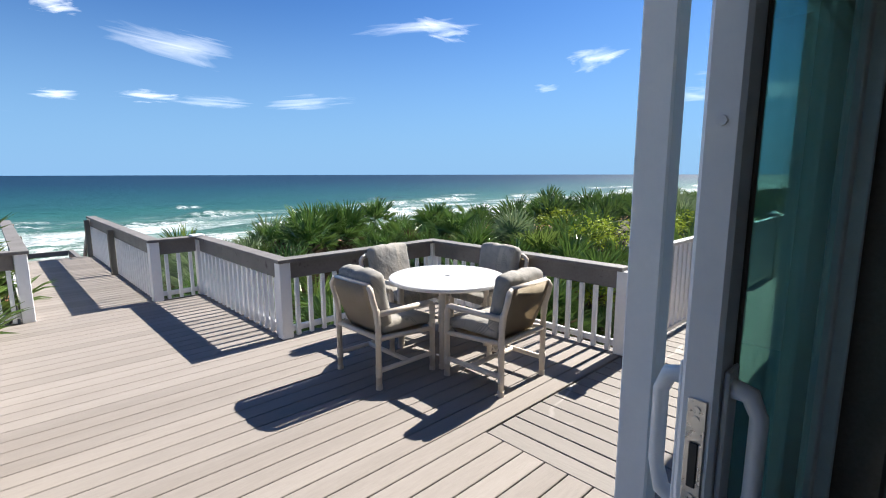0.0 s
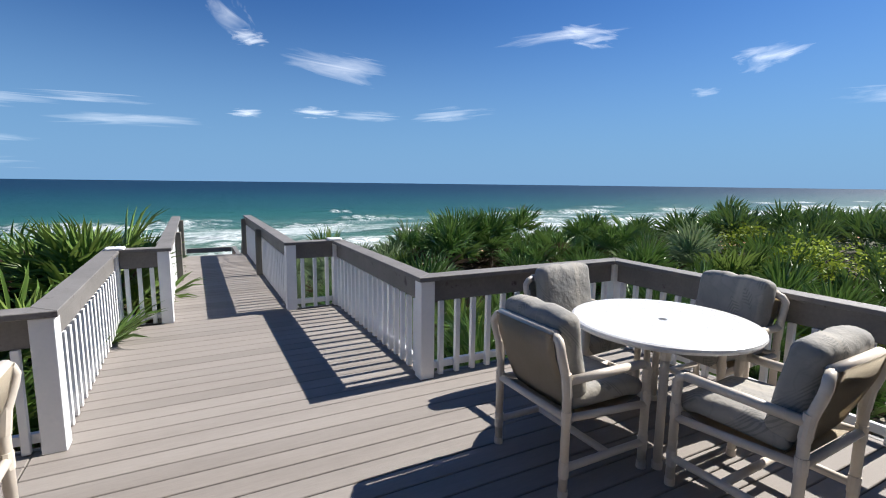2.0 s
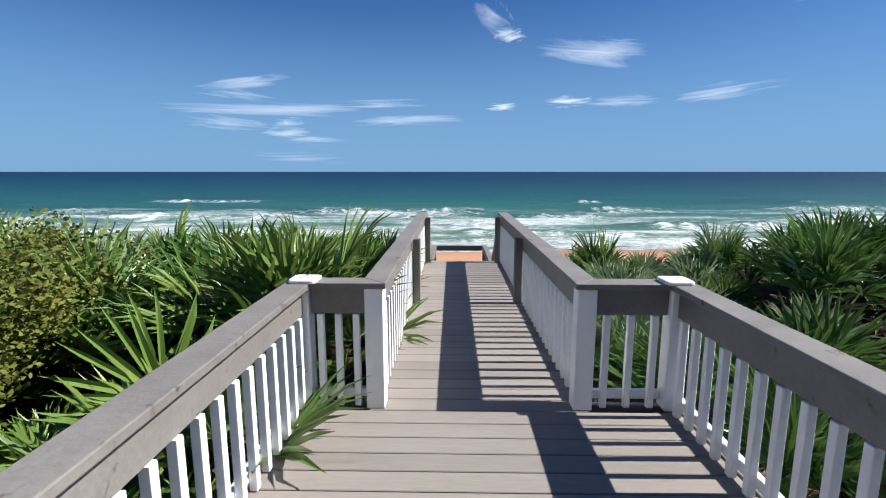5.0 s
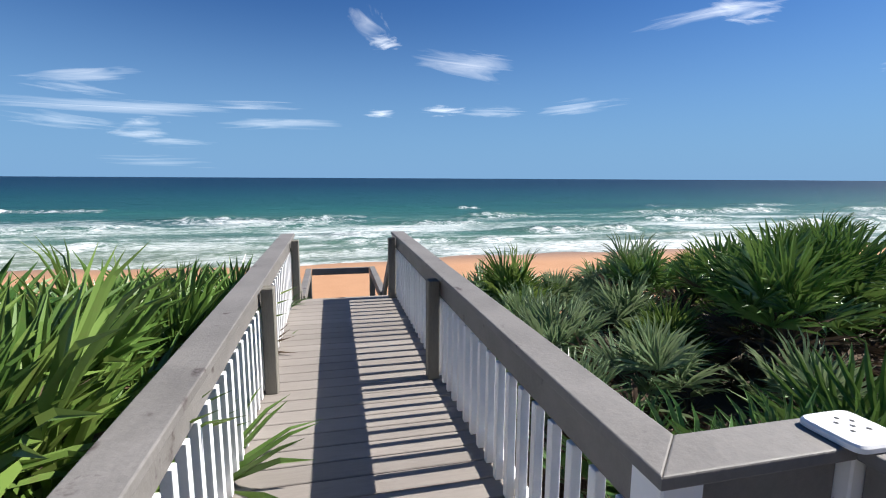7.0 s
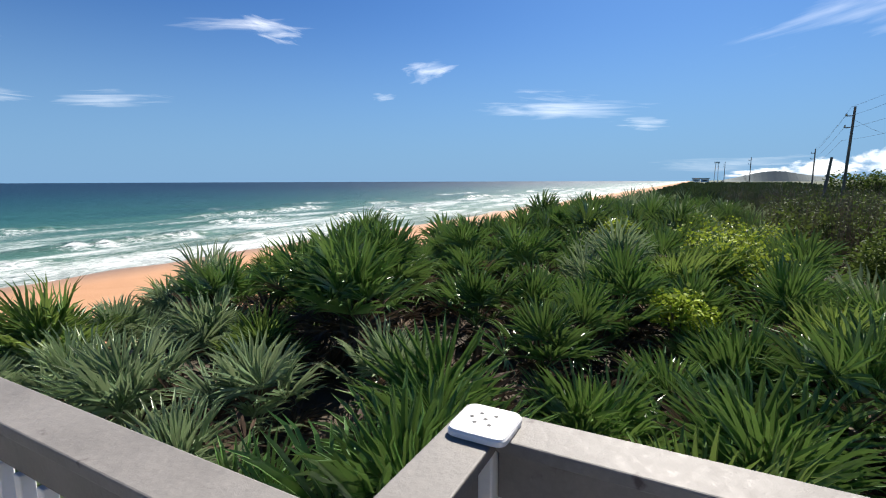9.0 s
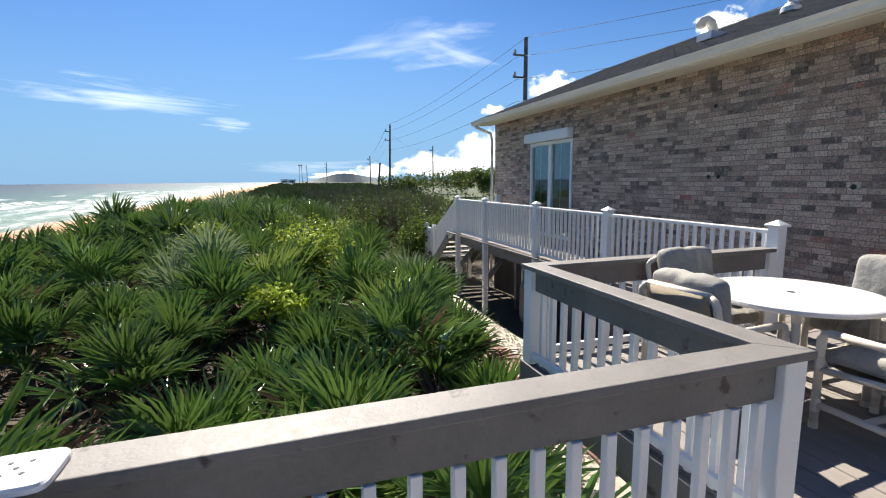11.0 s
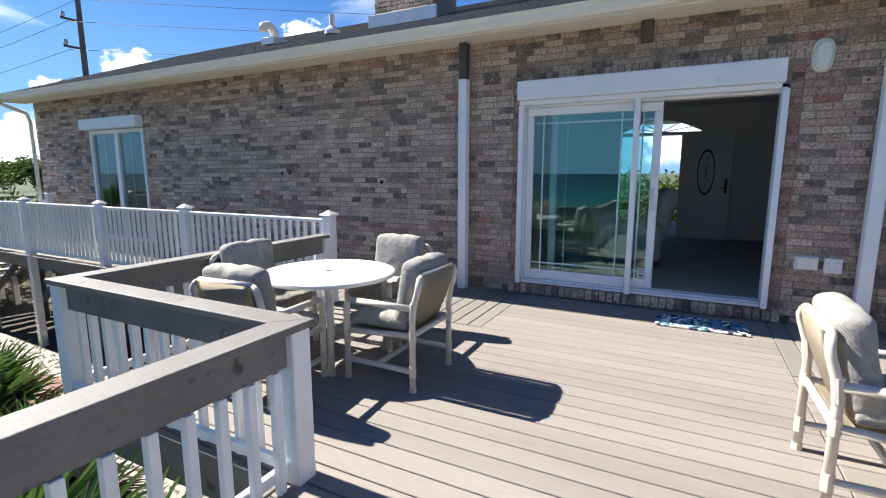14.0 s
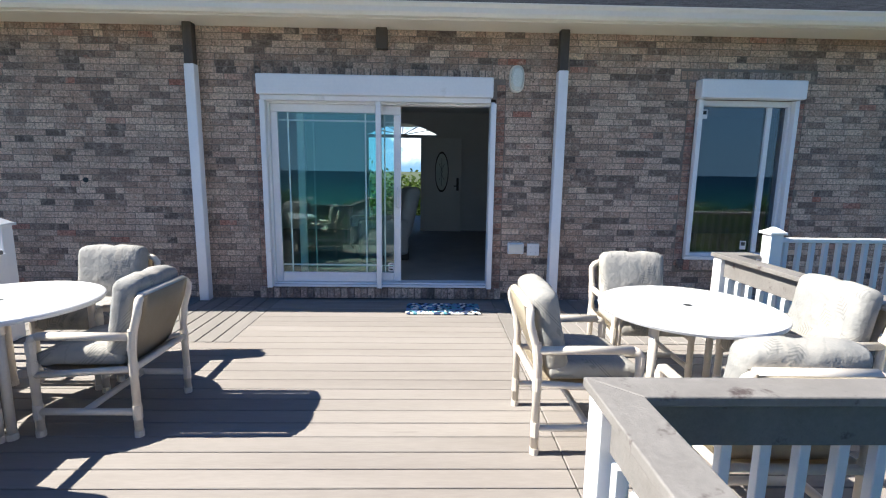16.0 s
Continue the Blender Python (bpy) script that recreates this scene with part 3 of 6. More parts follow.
frame_thing = thing("deck_frame", "grey wooden joists, rim boards and posts under the deck", "deck frame", kind="structure")
for x0, x1, y0, y1 in ((-3.19, 3.01, 3.925, 3.965), (3.0, 3.04, 1.5, 3.96), (-3.22, -3.18, 1.5, 3.96), (1.075, 1.115, 3.97, 6.33), (-1.235, -1.195, 3.97, 6.33),
                       (0.56, 1.07, 6.31, 6.35), (-1.19, -0.78, 6.31, 6.35), (0.555, 0.595, 6.36, 11.0), (-0.815, -0.775, 6.36, 11.0), (3.05, 12.3, 1.27, 1.31), (-9, -3.23, 1.445, 1.485)):
    part("rim_board", block(x0, x1, y0, y1, -0.26, -0.004, 0.004), GREY, frame_thing)
for k in range(16):
    part("joist", block(-3.1, 2.95, 0.2 + k * 0.38, 0.24 + k * 0.38, -0.26, -0.04) if k < 10 else block(-1.1, 1.0, 0.2 + k * 0.38, 0.24 + k * 0.38, -0.26, -0.04), GREYWOOD, frame_thing)
for x, y in ((2.93, 3.87), (-3.1, 3.87), (1.0, 6.25), (-1.12, 6.25), (0.5, 8.6), (-0.72, 8.6), (0.5, 10.9), (-0.72, 10.9), (1.0, 3.87), (-1.12, 3.87)):
    part("support_post", block(x - 0.06, x + 0.06, y - 0.06, y + 0.06, ground_z(x, y) - 0.4, -0.04, 0.006), GREYWOOD, frame_thing)

# Added dark sheet, unseen itself, that closes the plank gaps and darkens them.
part("gap_backing", block(-0.78, 0.60, 0.05, 6.20, -0.075, -0.034), DARKWOOD, frame_thing)

# ---- railings ----
RAIL_TOP = 0.77
BALUSTER = finish("baluster", block(-0.019, 0.019, -0.019, 0.019, 0.006, 0.574, 0.003), WHITE)
POST = finish("post", block(-0.055, 0.055, -0.055, 0.055, 0.0, 0.734, 0.005), WHITE)


def cap_prism(length, s0, s1, half=0.072, z0=0.735, z1=RAIL_TOP):
    """A rail board with mitred ends: s is the run of the end per metre across."""
    bm = bmesh.new()
    outline = [(s0 * -half, -half), (length + s1 * -half, -half), (length + s1 * half, half), (s0 * half, half)]
    low, high = [bm.verts.new((x, y, z0)) for x, y in outline], [bm.verts.new((x, y, z1)) for x, y in outline]
    bm.faces.new(low[::-1])
    bm.faces.new(high)
    for k in range(4):
        bm.faces.new((low[k], low[(k + 1) % 4], high[(k + 1) % 4], high[k]))
    bmesh.ops.bevel(bm, geom=[e for e in bm.edges if abs(e.verts[0].co.z - e.verts[1].co.z) < 1e-4], offset=0.005, segments=2, affect="EDGES", profile=0.5)
    return bm


def wood_railing(a, b, inward, ends=(1, 1), mitre=(0, 0), spacing=0.134):
    """White balusters and posts under a grey board and a flat grey rail, from a to b; inward: +1 when the deck lies to the left of that way."""
    a, b = Vector(a), Vector(b)
    length = (b - a).length
    t = thing("deck_railing", "white balusters under a weathered grey wooden handrail", "railing", "deck railings", at=shift(a.x, a.y, 0, math.degrees(math.atan2(b.y - a.y, b.x - a.x))))
    part("handrail", cap_prism(length, *mitre), GREY, t, "flat grey rail with dark stains")
    x0, x1 = 0.058 if ends[0] else -0.03, length - 0.058 if ends[1] else length + 0.0
    part("rail_board", block(x0, x1, -0.02, 0.02, 0.575, 0.733, 0.003), GREY, t, "grey board under the rail")
    part("bottom_rail", block(x0, x1, -0.026 * inward - 0.017, -0.026 * inward + 0.017, 0.045, 0.10, 0.003), WHITE, t)
    n = max(1, round((x1 - x0) / spacing))
    for k in range(n):
        part("baluster", BALUSTER, None, t, at=shift(x0 + (k + 0.5) * (x1 - x0) / n, 0.012 * inward))
    for k, x in ((0, 0.0), (1, length)):
        if ends[k] == 1:
            part("post", POST, None, t, at=shift(x, 0))
    return t


R1, R2, R3, RD = (1.03, 3.90), (1.03, 6.29), (0.50, 6.29), (2.95, 3.90)
L1, L2, L3, LD = (-1.15, 3.90), (-1.15, 6.29), (-0.72, 6.29), (-3.12, 3.90)
END_Y = 10.93
wood_railing(R1, R2, 1, (1, 1), (-1, -1))
wood_railing(R1, RD, -1, (2, 1), (1, 1))
wood_railing(RD, (2.95, 1.47), -1, (2, 1), (-1, 0))
wood_railing(R2, R3, 1, (2, 1), (1, 1), 0.125)
wood_railing(R3, (0.50, END_Y), 1, (2, 0), (-1, 0))
wood_railing(L1, L2, -1, (1, 1), (1, 1))
wood_railing(L1, LD, 1, (2, 1), (-1, -1))
wood_railing(LD, (-3.12, 1.28), 1, (2, 1), (1, 1))
wood_railing((-3.12, 1.28), (-3.40, 1.28), 1, (2, 0), (-1, 0))
wood_railing(L2, L3, -1, (2, 1), (-1, -1), 0.125)
wood_railing(L3, (-0.72, END_Y), -1, (2, 0), (1, 0))
for x, y, inner in ((0.50, 8.55, -1), (-0.72, 8.55, 1), (0.50, END_Y - 0.05, -1), (-0.72, END_Y - 0.05, 1)):
    solo("walkway_post", block(x + inner * 0.036, x + inner * 0.115, y - 0.05, y + 0.05, 0.0, 0.70, 0.006), GREYWOOD,
         "weathered grey wooden post against the walkway railing", "post", "walkway posts")


def post_plate(x, y):
    """The white plate with holes that covers a post's top."""
    t = thing("post_cap_plate", "white plastic plate with small holes on a rail corner", "post cap", "post caps", at=shift(x, y, RAIL_TOP))
    bm = bmesh.new()
    rings = []
    for half, z in ((0.074, 0.0), (0.080, 0.004), (0.080, 0.016), (0.076, 0.022), (0.060, 0.025)):
        ring = []
        for k in range(32):
            c, q = math.cos(2 * math.pi * k / 32), math.sin(2 * math.pi * k / 32)
            ring.append(bm.verts.new((half * math.copysign(abs(c) ** 0.3, c), half * math.copysign(abs(q) ** 0.3, q), z)))
        rings.append(ring)
    for p, q in zip(rings, rings[1:]):
        for k in range(32):
            bm.faces.new((p[k], p[(k + 1) % 32], q[(k + 1) % 32], q[k]))
    bm.faces.new(rings[-1]), bm.faces.new(rings[0][::-1])
    part("plate", bm, VINYL, t)
    for dx, dy in ((0, 0), (0.025, 0.02), (-0.025, 0.02), (0.025, -0.02), (-0.025, -0.02), (0.0, 0.038)):
        part("hole", disc(dx, dy, [(0.006, 0.0252), (0.006, 0.0257)], sides=10), BLACK, t)


post_plate(0.995, 6.262)
post_plate(-1.115, 6.262)


def beach_stairs():
    t = thing("beach_stairs", "grey wooden stairs with side rails down to the beach", "stairs")
    for k in range(7):
        z = -0.18 * (k + 1)
        part("tread", block(-0.70, 0.48, 11.01 + 0.26 * k, 11.29 + 0.26 * k, z - 0.04, z, 0.004), BOARD_X, t)
    for x in (-0.76, 0.54):
        bm = bmesh.new()
        pipe_pts = [(x, 11.0, -0.15), (x, 12.85, -1.45)]
        for p, q in zip(pipe_pts, pipe_pts[1:]):
            d = Vector(q) - Vector(p)
            block(0, d.length, -0.02, 0.02, -0.12, 0.12, 0.003, bm)
            ang = math.atan2(d.z, d.y)
            bmesh.ops.transform(bm, matrix=Matrix.Translation(p) @ Matrix.Rotation(ang, 4, "X") @ Matrix.Rotation(radians(90), 4, "Z"), verts=bm.verts)
        part("stringer", bm, GREYWOOD, t)
    for x in (-0.69, 0.47):
        bm = block(0, 1.72, -0.02, 0.02, -0.07, 0.07, 0.003)
        d = Vector((0, 1.36, -1.02))
        bmesh.ops.transform(bm, matrix=Matrix.Translation((x, 10.99, 0.66)) @ Matrix.Rotation(math.atan2(d.z, d.y), 4, "X") @ Matrix.Rotation(radians(90), 4, "Z"), verts=bm.verts)
        part("side_rail", bm, GREY, t)
        part("newel", block(x - 0.05, x + 0.05, 12.3, 12.4, -1.26, -0.28, 0.005), GREYWOOD, t)
        part("landing_rail", block(x - 0.05, x + 0.05, 12.41, 14.3, -0.42, -0.28, 0.005), GREY, t)
        part("newel", block(x - 0.05, x + 0.05, 14.31, 14.41, ground_z(x, 14.4) - 0.3, -0.28, 0.005), GREYWOOD, t)
    part("landing", block(-0.75, 0.53, 12.85, 14.4, -1.46, -1.41, 0.004), BOARD_X, t)
    part("cross_rail", block(-0.63, 0.41, 14.33, 14.39, -0.40, -0.28, 0.005), GREY, t)
    for x in (-0.62, 0.40):
        part("landing_post", block(x - 0.05, x + 0.05, 13.0, 13.1, ground_z(x, 13) - 0.3, -1.47, 0.005), GREYWOOD, t)
    # lower flight that drops to the sand
    for k in range(14):
        z = -1.46 - 0.2 * (k + 1)
        part("tread", block(-0.6, 0.4, 14.45 + 0.28 * k, 14.75 + 0.28 * k, z - 0.05, z, 0.004), BOARD_X, t)
    for x in (-0.64, 0.44):
        bm = block(0, 4.9, -0.02, 0.02, -0.12, 0.12, 0.003)
        bmesh.ops.transform(bm, matrix=Matrix.Translation((x, 14.42, -1.6)) @ Matrix.Rotation(math.atan2(-0.2, 0.28), 4, "X") @ Matrix.Rotation(radians(90), 4, "Z"), verts=bm.verts)
        part("stringer", bm, GREYWOOD, t)


beach_stairs()

VBAL = finish("baluster", block(-0.018, 0.018, -0.018, 0.018, 0.10, 0.885, 0.003), VINYL)


def vinyl_post(t, x, y, foot):
    p = part("post", block(x - 0.055, x + 0.055, y - 0.055, y + 0.055, foot, 0.955, 0.005), VINYL, t)
    bm = block(-0.075, 0.075, -0.075, 0.075, 0.0, 0.022, 0.004)
    cone = bmesh.ops.create_cone(bm, cap_ends=True, segments=4, radius1=0.092, radius2=0.012, depth=0.04, matrix=Matrix.Translation((0, 0, 0.042)) @ Matrix.Rotation(radians(45), 4, "Z"))
    part("post_cap", bm, VINYL, p, at=shift(x, y, 0.956))


def vinyl_run(posts, y, foots):
    for k, (a, b) in enumerate(zip(posts, posts[1:])):
        t = thing("vinyl_railing", "white vinyl railing section with square balusters", "railing", "white walkway railings")
        a, b = min(a, b), max(a, b)
        part("top_rail", block(a + 0.056, b - 0.056, y - 0.032, y + 0.032, 0.886, 0.925, 0.008, seg=2), VINYL, t)
        part("bottom_rail", block(a + 0.056, b - 0.056, y - 0.022, y + 0.022, 0.06, 0.10, 0.004), VINYL, t)
        n = round((b - a) / 0.118)
        for j in range(1, n):
            part("baluster", VBAL, None, t, at=shift(a + j * (b - a) / n, y))
        vinyl_post(t, posts[k], y, foots)
        if k == len(posts) - 2:
            vinyl_post(t, posts[k + 1], y, foots)


vinyl_run([2.965, 5.39, 7.40, 9.70, 11.50], 1.37, -1.75)
vinyl_run([-3.47, -5.8, -8.2], 1.37, -1.75)


def side_stairs():
    t = thing("side_stairs", "wooden stairs with white handrails at the walkway's end", "stairs")
    for k in range(5):
        z = -0.18 * (k + 1)
        part("tread", block(12.22 + 0.27 * k, 12.5 + 0.27 * k, 0.2, 1.4, z - 0.04, z, 0.004), BOARD_Y, t)
    slope = math.atan2(0.18, 0.27)
    for y in (0.16, 1.42):
        bm = block(0, 1.65, -0.02, 0.02, -0.13, 0.1, 0.003)
        bmesh.ops.transform(bm, matrix=Matrix.Translation((12.2, y, -0.18)) @ Matrix.Rotation(slope, 4, "Y"), verts=bm.verts)
        part("stringer", bm, GREYWOOD, t)
    part("landing", block(13.58, 14.45, 0.1, 1.42, -0.95, -0.90, 0.004), BOARD_Y, t, "grey landing of boards")
    part("landing_rim", block(13.56, 14.45, 1.425, 1.465, -1.2, -0.905, 0.004), GREYWOOD, t)
    for k in range(3):
        z = -0.93 - 0.18 * (k + 1)
        part("lower_tread", block(13.3, 14.4, 1.47 + 0.3 * k, 1.79 + 0.3 * k, z - 0.05, z, 0.006), BOARD_X, t, "pale weathered tread")
        part("riser", block(13.34, 14.36, 1.475 + 0.3 * k, 1.50 + 0.3 * k, z - 0.30, z - 0.051), GREYWOOD, t)
    run = (13.55 - 11.56) / math.cos(slope)
    for y in (0.22, 1.37):
        for lift, high in ((0.9, 0.02), (0.14, 0.018)):
            bm = block(0, run, -0.03, 0.03, -high, high, 0.004)
            bmesh.ops.transform(bm, matrix=Matrix.Translation((11.56, y, lift)) @ Matrix.Rotation(slope * 0.78, 4, "Y"), verts=bm.verts)
            part("hand_rail" if lift > 0.5 else "foot_rail", bm, VINYL, t)
        for k in range(15):
            x = 11.68 + 0.125 * k
            z = 0.88 - (x - 11.56) * math.tan(slope * 0.78)
            part("baluster", block(x - 0.018, x + 0.018, y - 0.018, y + 0.018, z - 0.74, z, 0.003), VINYL, t)
        for x in (13.62, 14.40):
            part("post", block(x - 0.055, x + 0.055, y - 0.055, y + 0.055, -1.75, 0.06, 0.005), VINYL, t)
        for zz in (-0.08, -0.78):
            part("landing_rail", block(13.676, 14.344, y - 0.025, y + 0.025, zz - 0.02, zz + 0.02, 0.004), VINYL, t)
        for k in range(5):
            x = 13.79 + 0.11 * k
            part("baluster", block(x - 0.018, x + 0.018, y - 0.018, y + 0.018, -0.759, -0.101, 0.003), VINYL, t)
    part("post", block(11.45, 11.56, 0.17, 0.28, 0.0, 1.0, 0.005), VINYL, t)


side_stairs()


# ---- house ----
WALL_X0, WALL_X1, WALL_TOP = -9.0, 12.2, 2.96
OPENINGS = [(-1.25, 1.25, 0.13, 2.22), (-4.55, -3.445, 0.50, 2.27), (8.38, 10.18, 0.10, 2.25)]

house_wall = thing("wall_south", "brown brick wall of mixed tones with recessed mortar", "wall", kind="structure")
cuts = sorted({WALL_X0, WALL_X1, *[o[0] for o in OPENINGS], *[o[1] for o in OPENINGS]})
for a, b in zip(cuts, cuts[1:]):
    hole = [o for o in OPENINGS if o[0] <= a + 1e-6 and b <= o[1] + 1e-6]
    spans = [(-1.8, hole[0][2]), (hole[0][3], WALL_TOP)] if hole else [(-1.8, WALL_TOP)]
    for z0, z1 in spans:
        part("mortar_bed", block(a, b, -0.28, -0.007, z0, z1), MORTAR, house_wall)

COURSE, LONG, JOINT = 0.0677, 0.208, 0.008
brick_boxes = []
rng = random.Random(5)


def put_brick(x0, x1, z0, z1, y0=-0.09, y1=0.0):
    y1 += rng.uniform(-0.003, 0.003)
    brick_boxes.append((x0, x1, y0, y1, z0, z1))


soldiers = [(-1.40, 1.40, 2.425, 2.52), (-4.75, -3.25, 2.46, 2.555), (8.25, 10.3, 2.46, 2.555)]
solid = [(o[0] - 0.0, o[1] + 0.0, o[2] - 0.135 if o[2] > 0.3 else -1, max(o[3], 2.42)) for o in OPENINGS] + soldiers
solid += [(-1.35, -1.25, -1, 2.42), (1.25, 1.35, -1, 2.42), (-4.65, -4.55, 0.36, 2.46), (-3.445, -3.345, 0.36, 2.46)]      # columns of headers beside the openings
for x0, x1, z0, z1 in soldiers:
    n = round((x1 - x0) / COURSE)
    for k in range(n):
        w = (x1 - x0) / n
        put_brick(x0 + k * w + 0.005, x0 + (k + 1) * w - 0.005, z0 + 0.005, z1 - 0.005, y1=0.002)
row = 0
z = -0.06
while z < WALL_TOP - 0.03:
    x = WALL_X0 - LONG * (0.5 * (row % 2) + rng.uniform(0, 0.3))
    zt = min(z + COURSE - JOINT, WALL_TOP - 0.004)
    while x < WALL_X1:
        long = LONG * rng.choice((1, 1, 1, 1, 1, 1, 1, 0.94, 0.72, 0.5))
        a, b = max(x, WALL_X0), min(x + long - JOINT, WALL_X1)
        pieces = [(a, b)]
        for o in solid:
            if z + 0.03 > o[2] and z + 0.03 < o[3]:
                nxt = []
                for p, q in pieces:
                    if q <= o[0] or p >= o[1]:
                        nxt.append((p, q))
                    else:
                        if p < o[0]:
                            nxt.append((p, o[0] - 0.006))
                        if q > o[1]:
                            nxt.append((o[1] + 0.006, q))
                pieces = nxt
        for p, q in pieces:
            if q - p > 0.03:
                put_brick(p, q, z, zt)
        x += long
    z += COURSE
    row += 1
header_boxes = []
for k in range(36):
    for x0 in (-1.346, 1.26):
        header_boxes.append((x0, x0 + 0.086, -0.09, rng.uniform(0.001, 0.006), -0.06 + k * COURSE, -0.068 + (k + 1) * COURSE))
for k in range(7, 37):
    for x0 in (-4.644, -3.439):
        header_boxes.append((x0, x0 + 0.086, -0.09, rng.uniform(0.001, 0.006), -0.06 + k * COURSE, -0.068 + (k + 1) * COURSE))
# rowlock sills under the openings
for x0, x1, z0, z1, out in ((-1.36, 1.36, 0.012, 0.125, 0.065), (-4.63, -3.37, 0.37, 0.485, 0.05), (8.3, 10.26, 0.012, 0.095, 0.05)):
    n = round((x1 - x0) / 0.075)
    for k in range(n):
        w = (x1 - x0) / n
        put_brick(x0 + k * w + 0.005, x0 + (k + 1) * w - 0.005, z0, z1, -0.09, out)


def brick_bm(box_list):
    verts, faces = [], []
    for x0, x1, y0, y1, z0, z1 in box_list:
        n = len(verts)
        c = 0.004
        verts += [(x0, y0, z0), (x1, y0, z0), (x1, y0, z1), (x0, y0, z1), (x0, y1 - c, z0), (x1, y1 - c, z0), (x1, y1 - c, z1), (x0, y1 - c, z1),
                  (x0 + c, y1, z0 + c), (x1 - c, y1, z0 + c), (x1 - c, y1, z1 - c), (x0 + c, y1, z1 - c)]
        for q in ((0, 4, 5, 1), (1, 5, 6, 2), (2, 6, 7, 3), (3, 7, 4, 0), (4, 8, 9, 5), (5, 9, 10, 6), (6, 10, 11, 7), (7, 11, 8, 4), (8, 11, 10, 9)):
            faces.append(tuple(n + i for i in q[::-1]))
    return verts, faces


near = [b for b in brick_boxes if -2.36 < (b[0] + b[1]) / 2 < -1.25][:300]
near_set = set(near)
rest = [b for b in brick_boxes if b not in near_set]
v, f = brick_bm(header_boxes)
tagged(part("header_bricks", from_arrays("header_bricks", v, f, BRICK_RED), None, house_wall, "reddish brown header bricks"), kind="stuff")
v, f = brick_bm(rest)
ob = part("bricks", from_arrays("bricks", v, f, BRICK_MANY), None, house_wall, "brown, grey and tan bricks")
tagged(ob, kind="stuff")
brick_sizes = {}
for b in near:
    key = (round(b[1] - b[0], 3), round(b[5] - b[4], 3), round(b[3] - b[2], 3))
    if key not in brick_sizes:
        vv, ff = brick_bm([(0, key[0], 0, key[2], 0, key[1])])
        brick_sizes[key] = from_arrays("brick", vv, ff, BRICK_ONE)
    part("brick", brick_sizes[key], None, house_wall, at=shift(b[0], b[2], b[4]))

for name, args in (("wall_east", (12.0, 12.2, -9.0, -0.281, -1.8, 2.96)), ("wall_west", (-9.0, -8.8, -9.0, -0.281, -1.8, 2.96))):
    solo(name, block(*args), MORTAR, "plain brick side wall", "wall", kind="structure")

# roof
roof = thing("roof", "grey shingle roof with a cream gutter", "roof", kind="structure")
SL = 0.39
EX0, EX1 = -9.5, 12.55


def roof_z(y):
    return 3.01 + (0.52 - y) * SL


bm = bmesh.new()
corners = [(EX0, 0.5), (EX1, 0.5), (EX1, -4.6), (EX0, -4.6)]
low, high = [bm.verts.new((x, y, roof_z(y) - 0.09)) for x, y in corners], [bm.verts.new((x, y, roof_z(y) - 0.012)) for x, y in corners]
bm.faces.new(low), bm.faces.new(high[::-1])
for k in range(4):
    bm.faces.new((low[(k + 1) % 4], low[k], high[k], high[(k + 1) % 4]))
bmesh.ops.recalc_face_normals(bm, faces=bm.faces)
part("roof_deck", bm, SHINGLE, roof)
bm = bmesh.new()
corners = [(EX0, -4.6), (EX1, -4.6), (EX1, -9.6), (EX0, -9.6)]
peak = roof_z(-4.6)
hs = [peak, peak, 3.1, 3.1]
bm.faces.new([bm.verts.new((x, y, h)) for (x, y), h in zip(corners, hs)])
part("roof_back", bm, SHINGLE, roof)
verts, faces = [], []
for j in range(32):
    y0 = 0.54 - j * 0.14
    x = EX0 - (0.15 if j % 2 else 0)
    while x < EX1:
        a, b = max(x, EX0), min(x + 0.296 + rng.uniform(-0.02, 0), EX1)
        lift = 0.014 + rng.uniform(0, 0.006)
        n = len(verts)
        verts += [(a, y0, roof_z(y0) + lift - 0.014), (b, y0, roof_z(y0) + lift - 0.014), (b, y0, roof_z(y0) + lift), (a, y0, roof_z(y0) + lift),
                  (b, y0 - 0.16, roof_z(y0 - 0.16) + 0.002), (a, y0 - 0.16, roof_z(y0 - 0.16) + 0.002)]
        faces += [(n, n + 3, n + 2, n + 1)[::-1], (n + 3, n + 2, n + 4, n + 5)]
        x += 0.3
tagged(part("shingles", from_arrays("shingles", verts, faces, SHINGLE), None, roof, "grey asphalt shingles in courses"), kind="stuff")
part("soffit", block(EX0, EX1, 0.012, 0.46, 2.905, 2.925), GUTTER, roof)
part("fascia", block(EX0, EX1, 0.461, 0.485, 2.87, 3.0), GUTTER, roof)
bm = bmesh.new()
prof = [(0.486, 2.945), (0.545, 2.945), (0.57, 2.975), (0.575, 3.02), (0.60, 3.045), (0.60, 3.06), (0.590, 3.06), (0.565, 3.03), (0.556, 2.98), (0.54, 2.955), (0.495, 2.955), (0.486, 2.97)]
ends = [[bm.verts.new((x, y, zz - 0.06)) for y, zz in prof] for x in (EX0, EX1)]
for k in range(len(prof)):
    bm.faces.new((ends[0][k], ends[0][(k + 1) % len(prof)], ends[1][(k + 1) % len(prof)], ends[1][k]))
bm.faces.new(ends[0]), bm.faces.new(ends[1][::-1])
bmesh.ops.recalc_face_normals(bm, faces=bm.faces)
part("gutter", bm, GUTTER, roof, "cream metal gutter")
part("downspout", pipe([(12.3, 0.54, 2.95), (12.3, 0.54, 2.85), (12.28, 0.10, 2.68), (12.26, 0.06, 2.5), (12.26, 0.06, -1.5)], 0.038), GUTTER, roof)
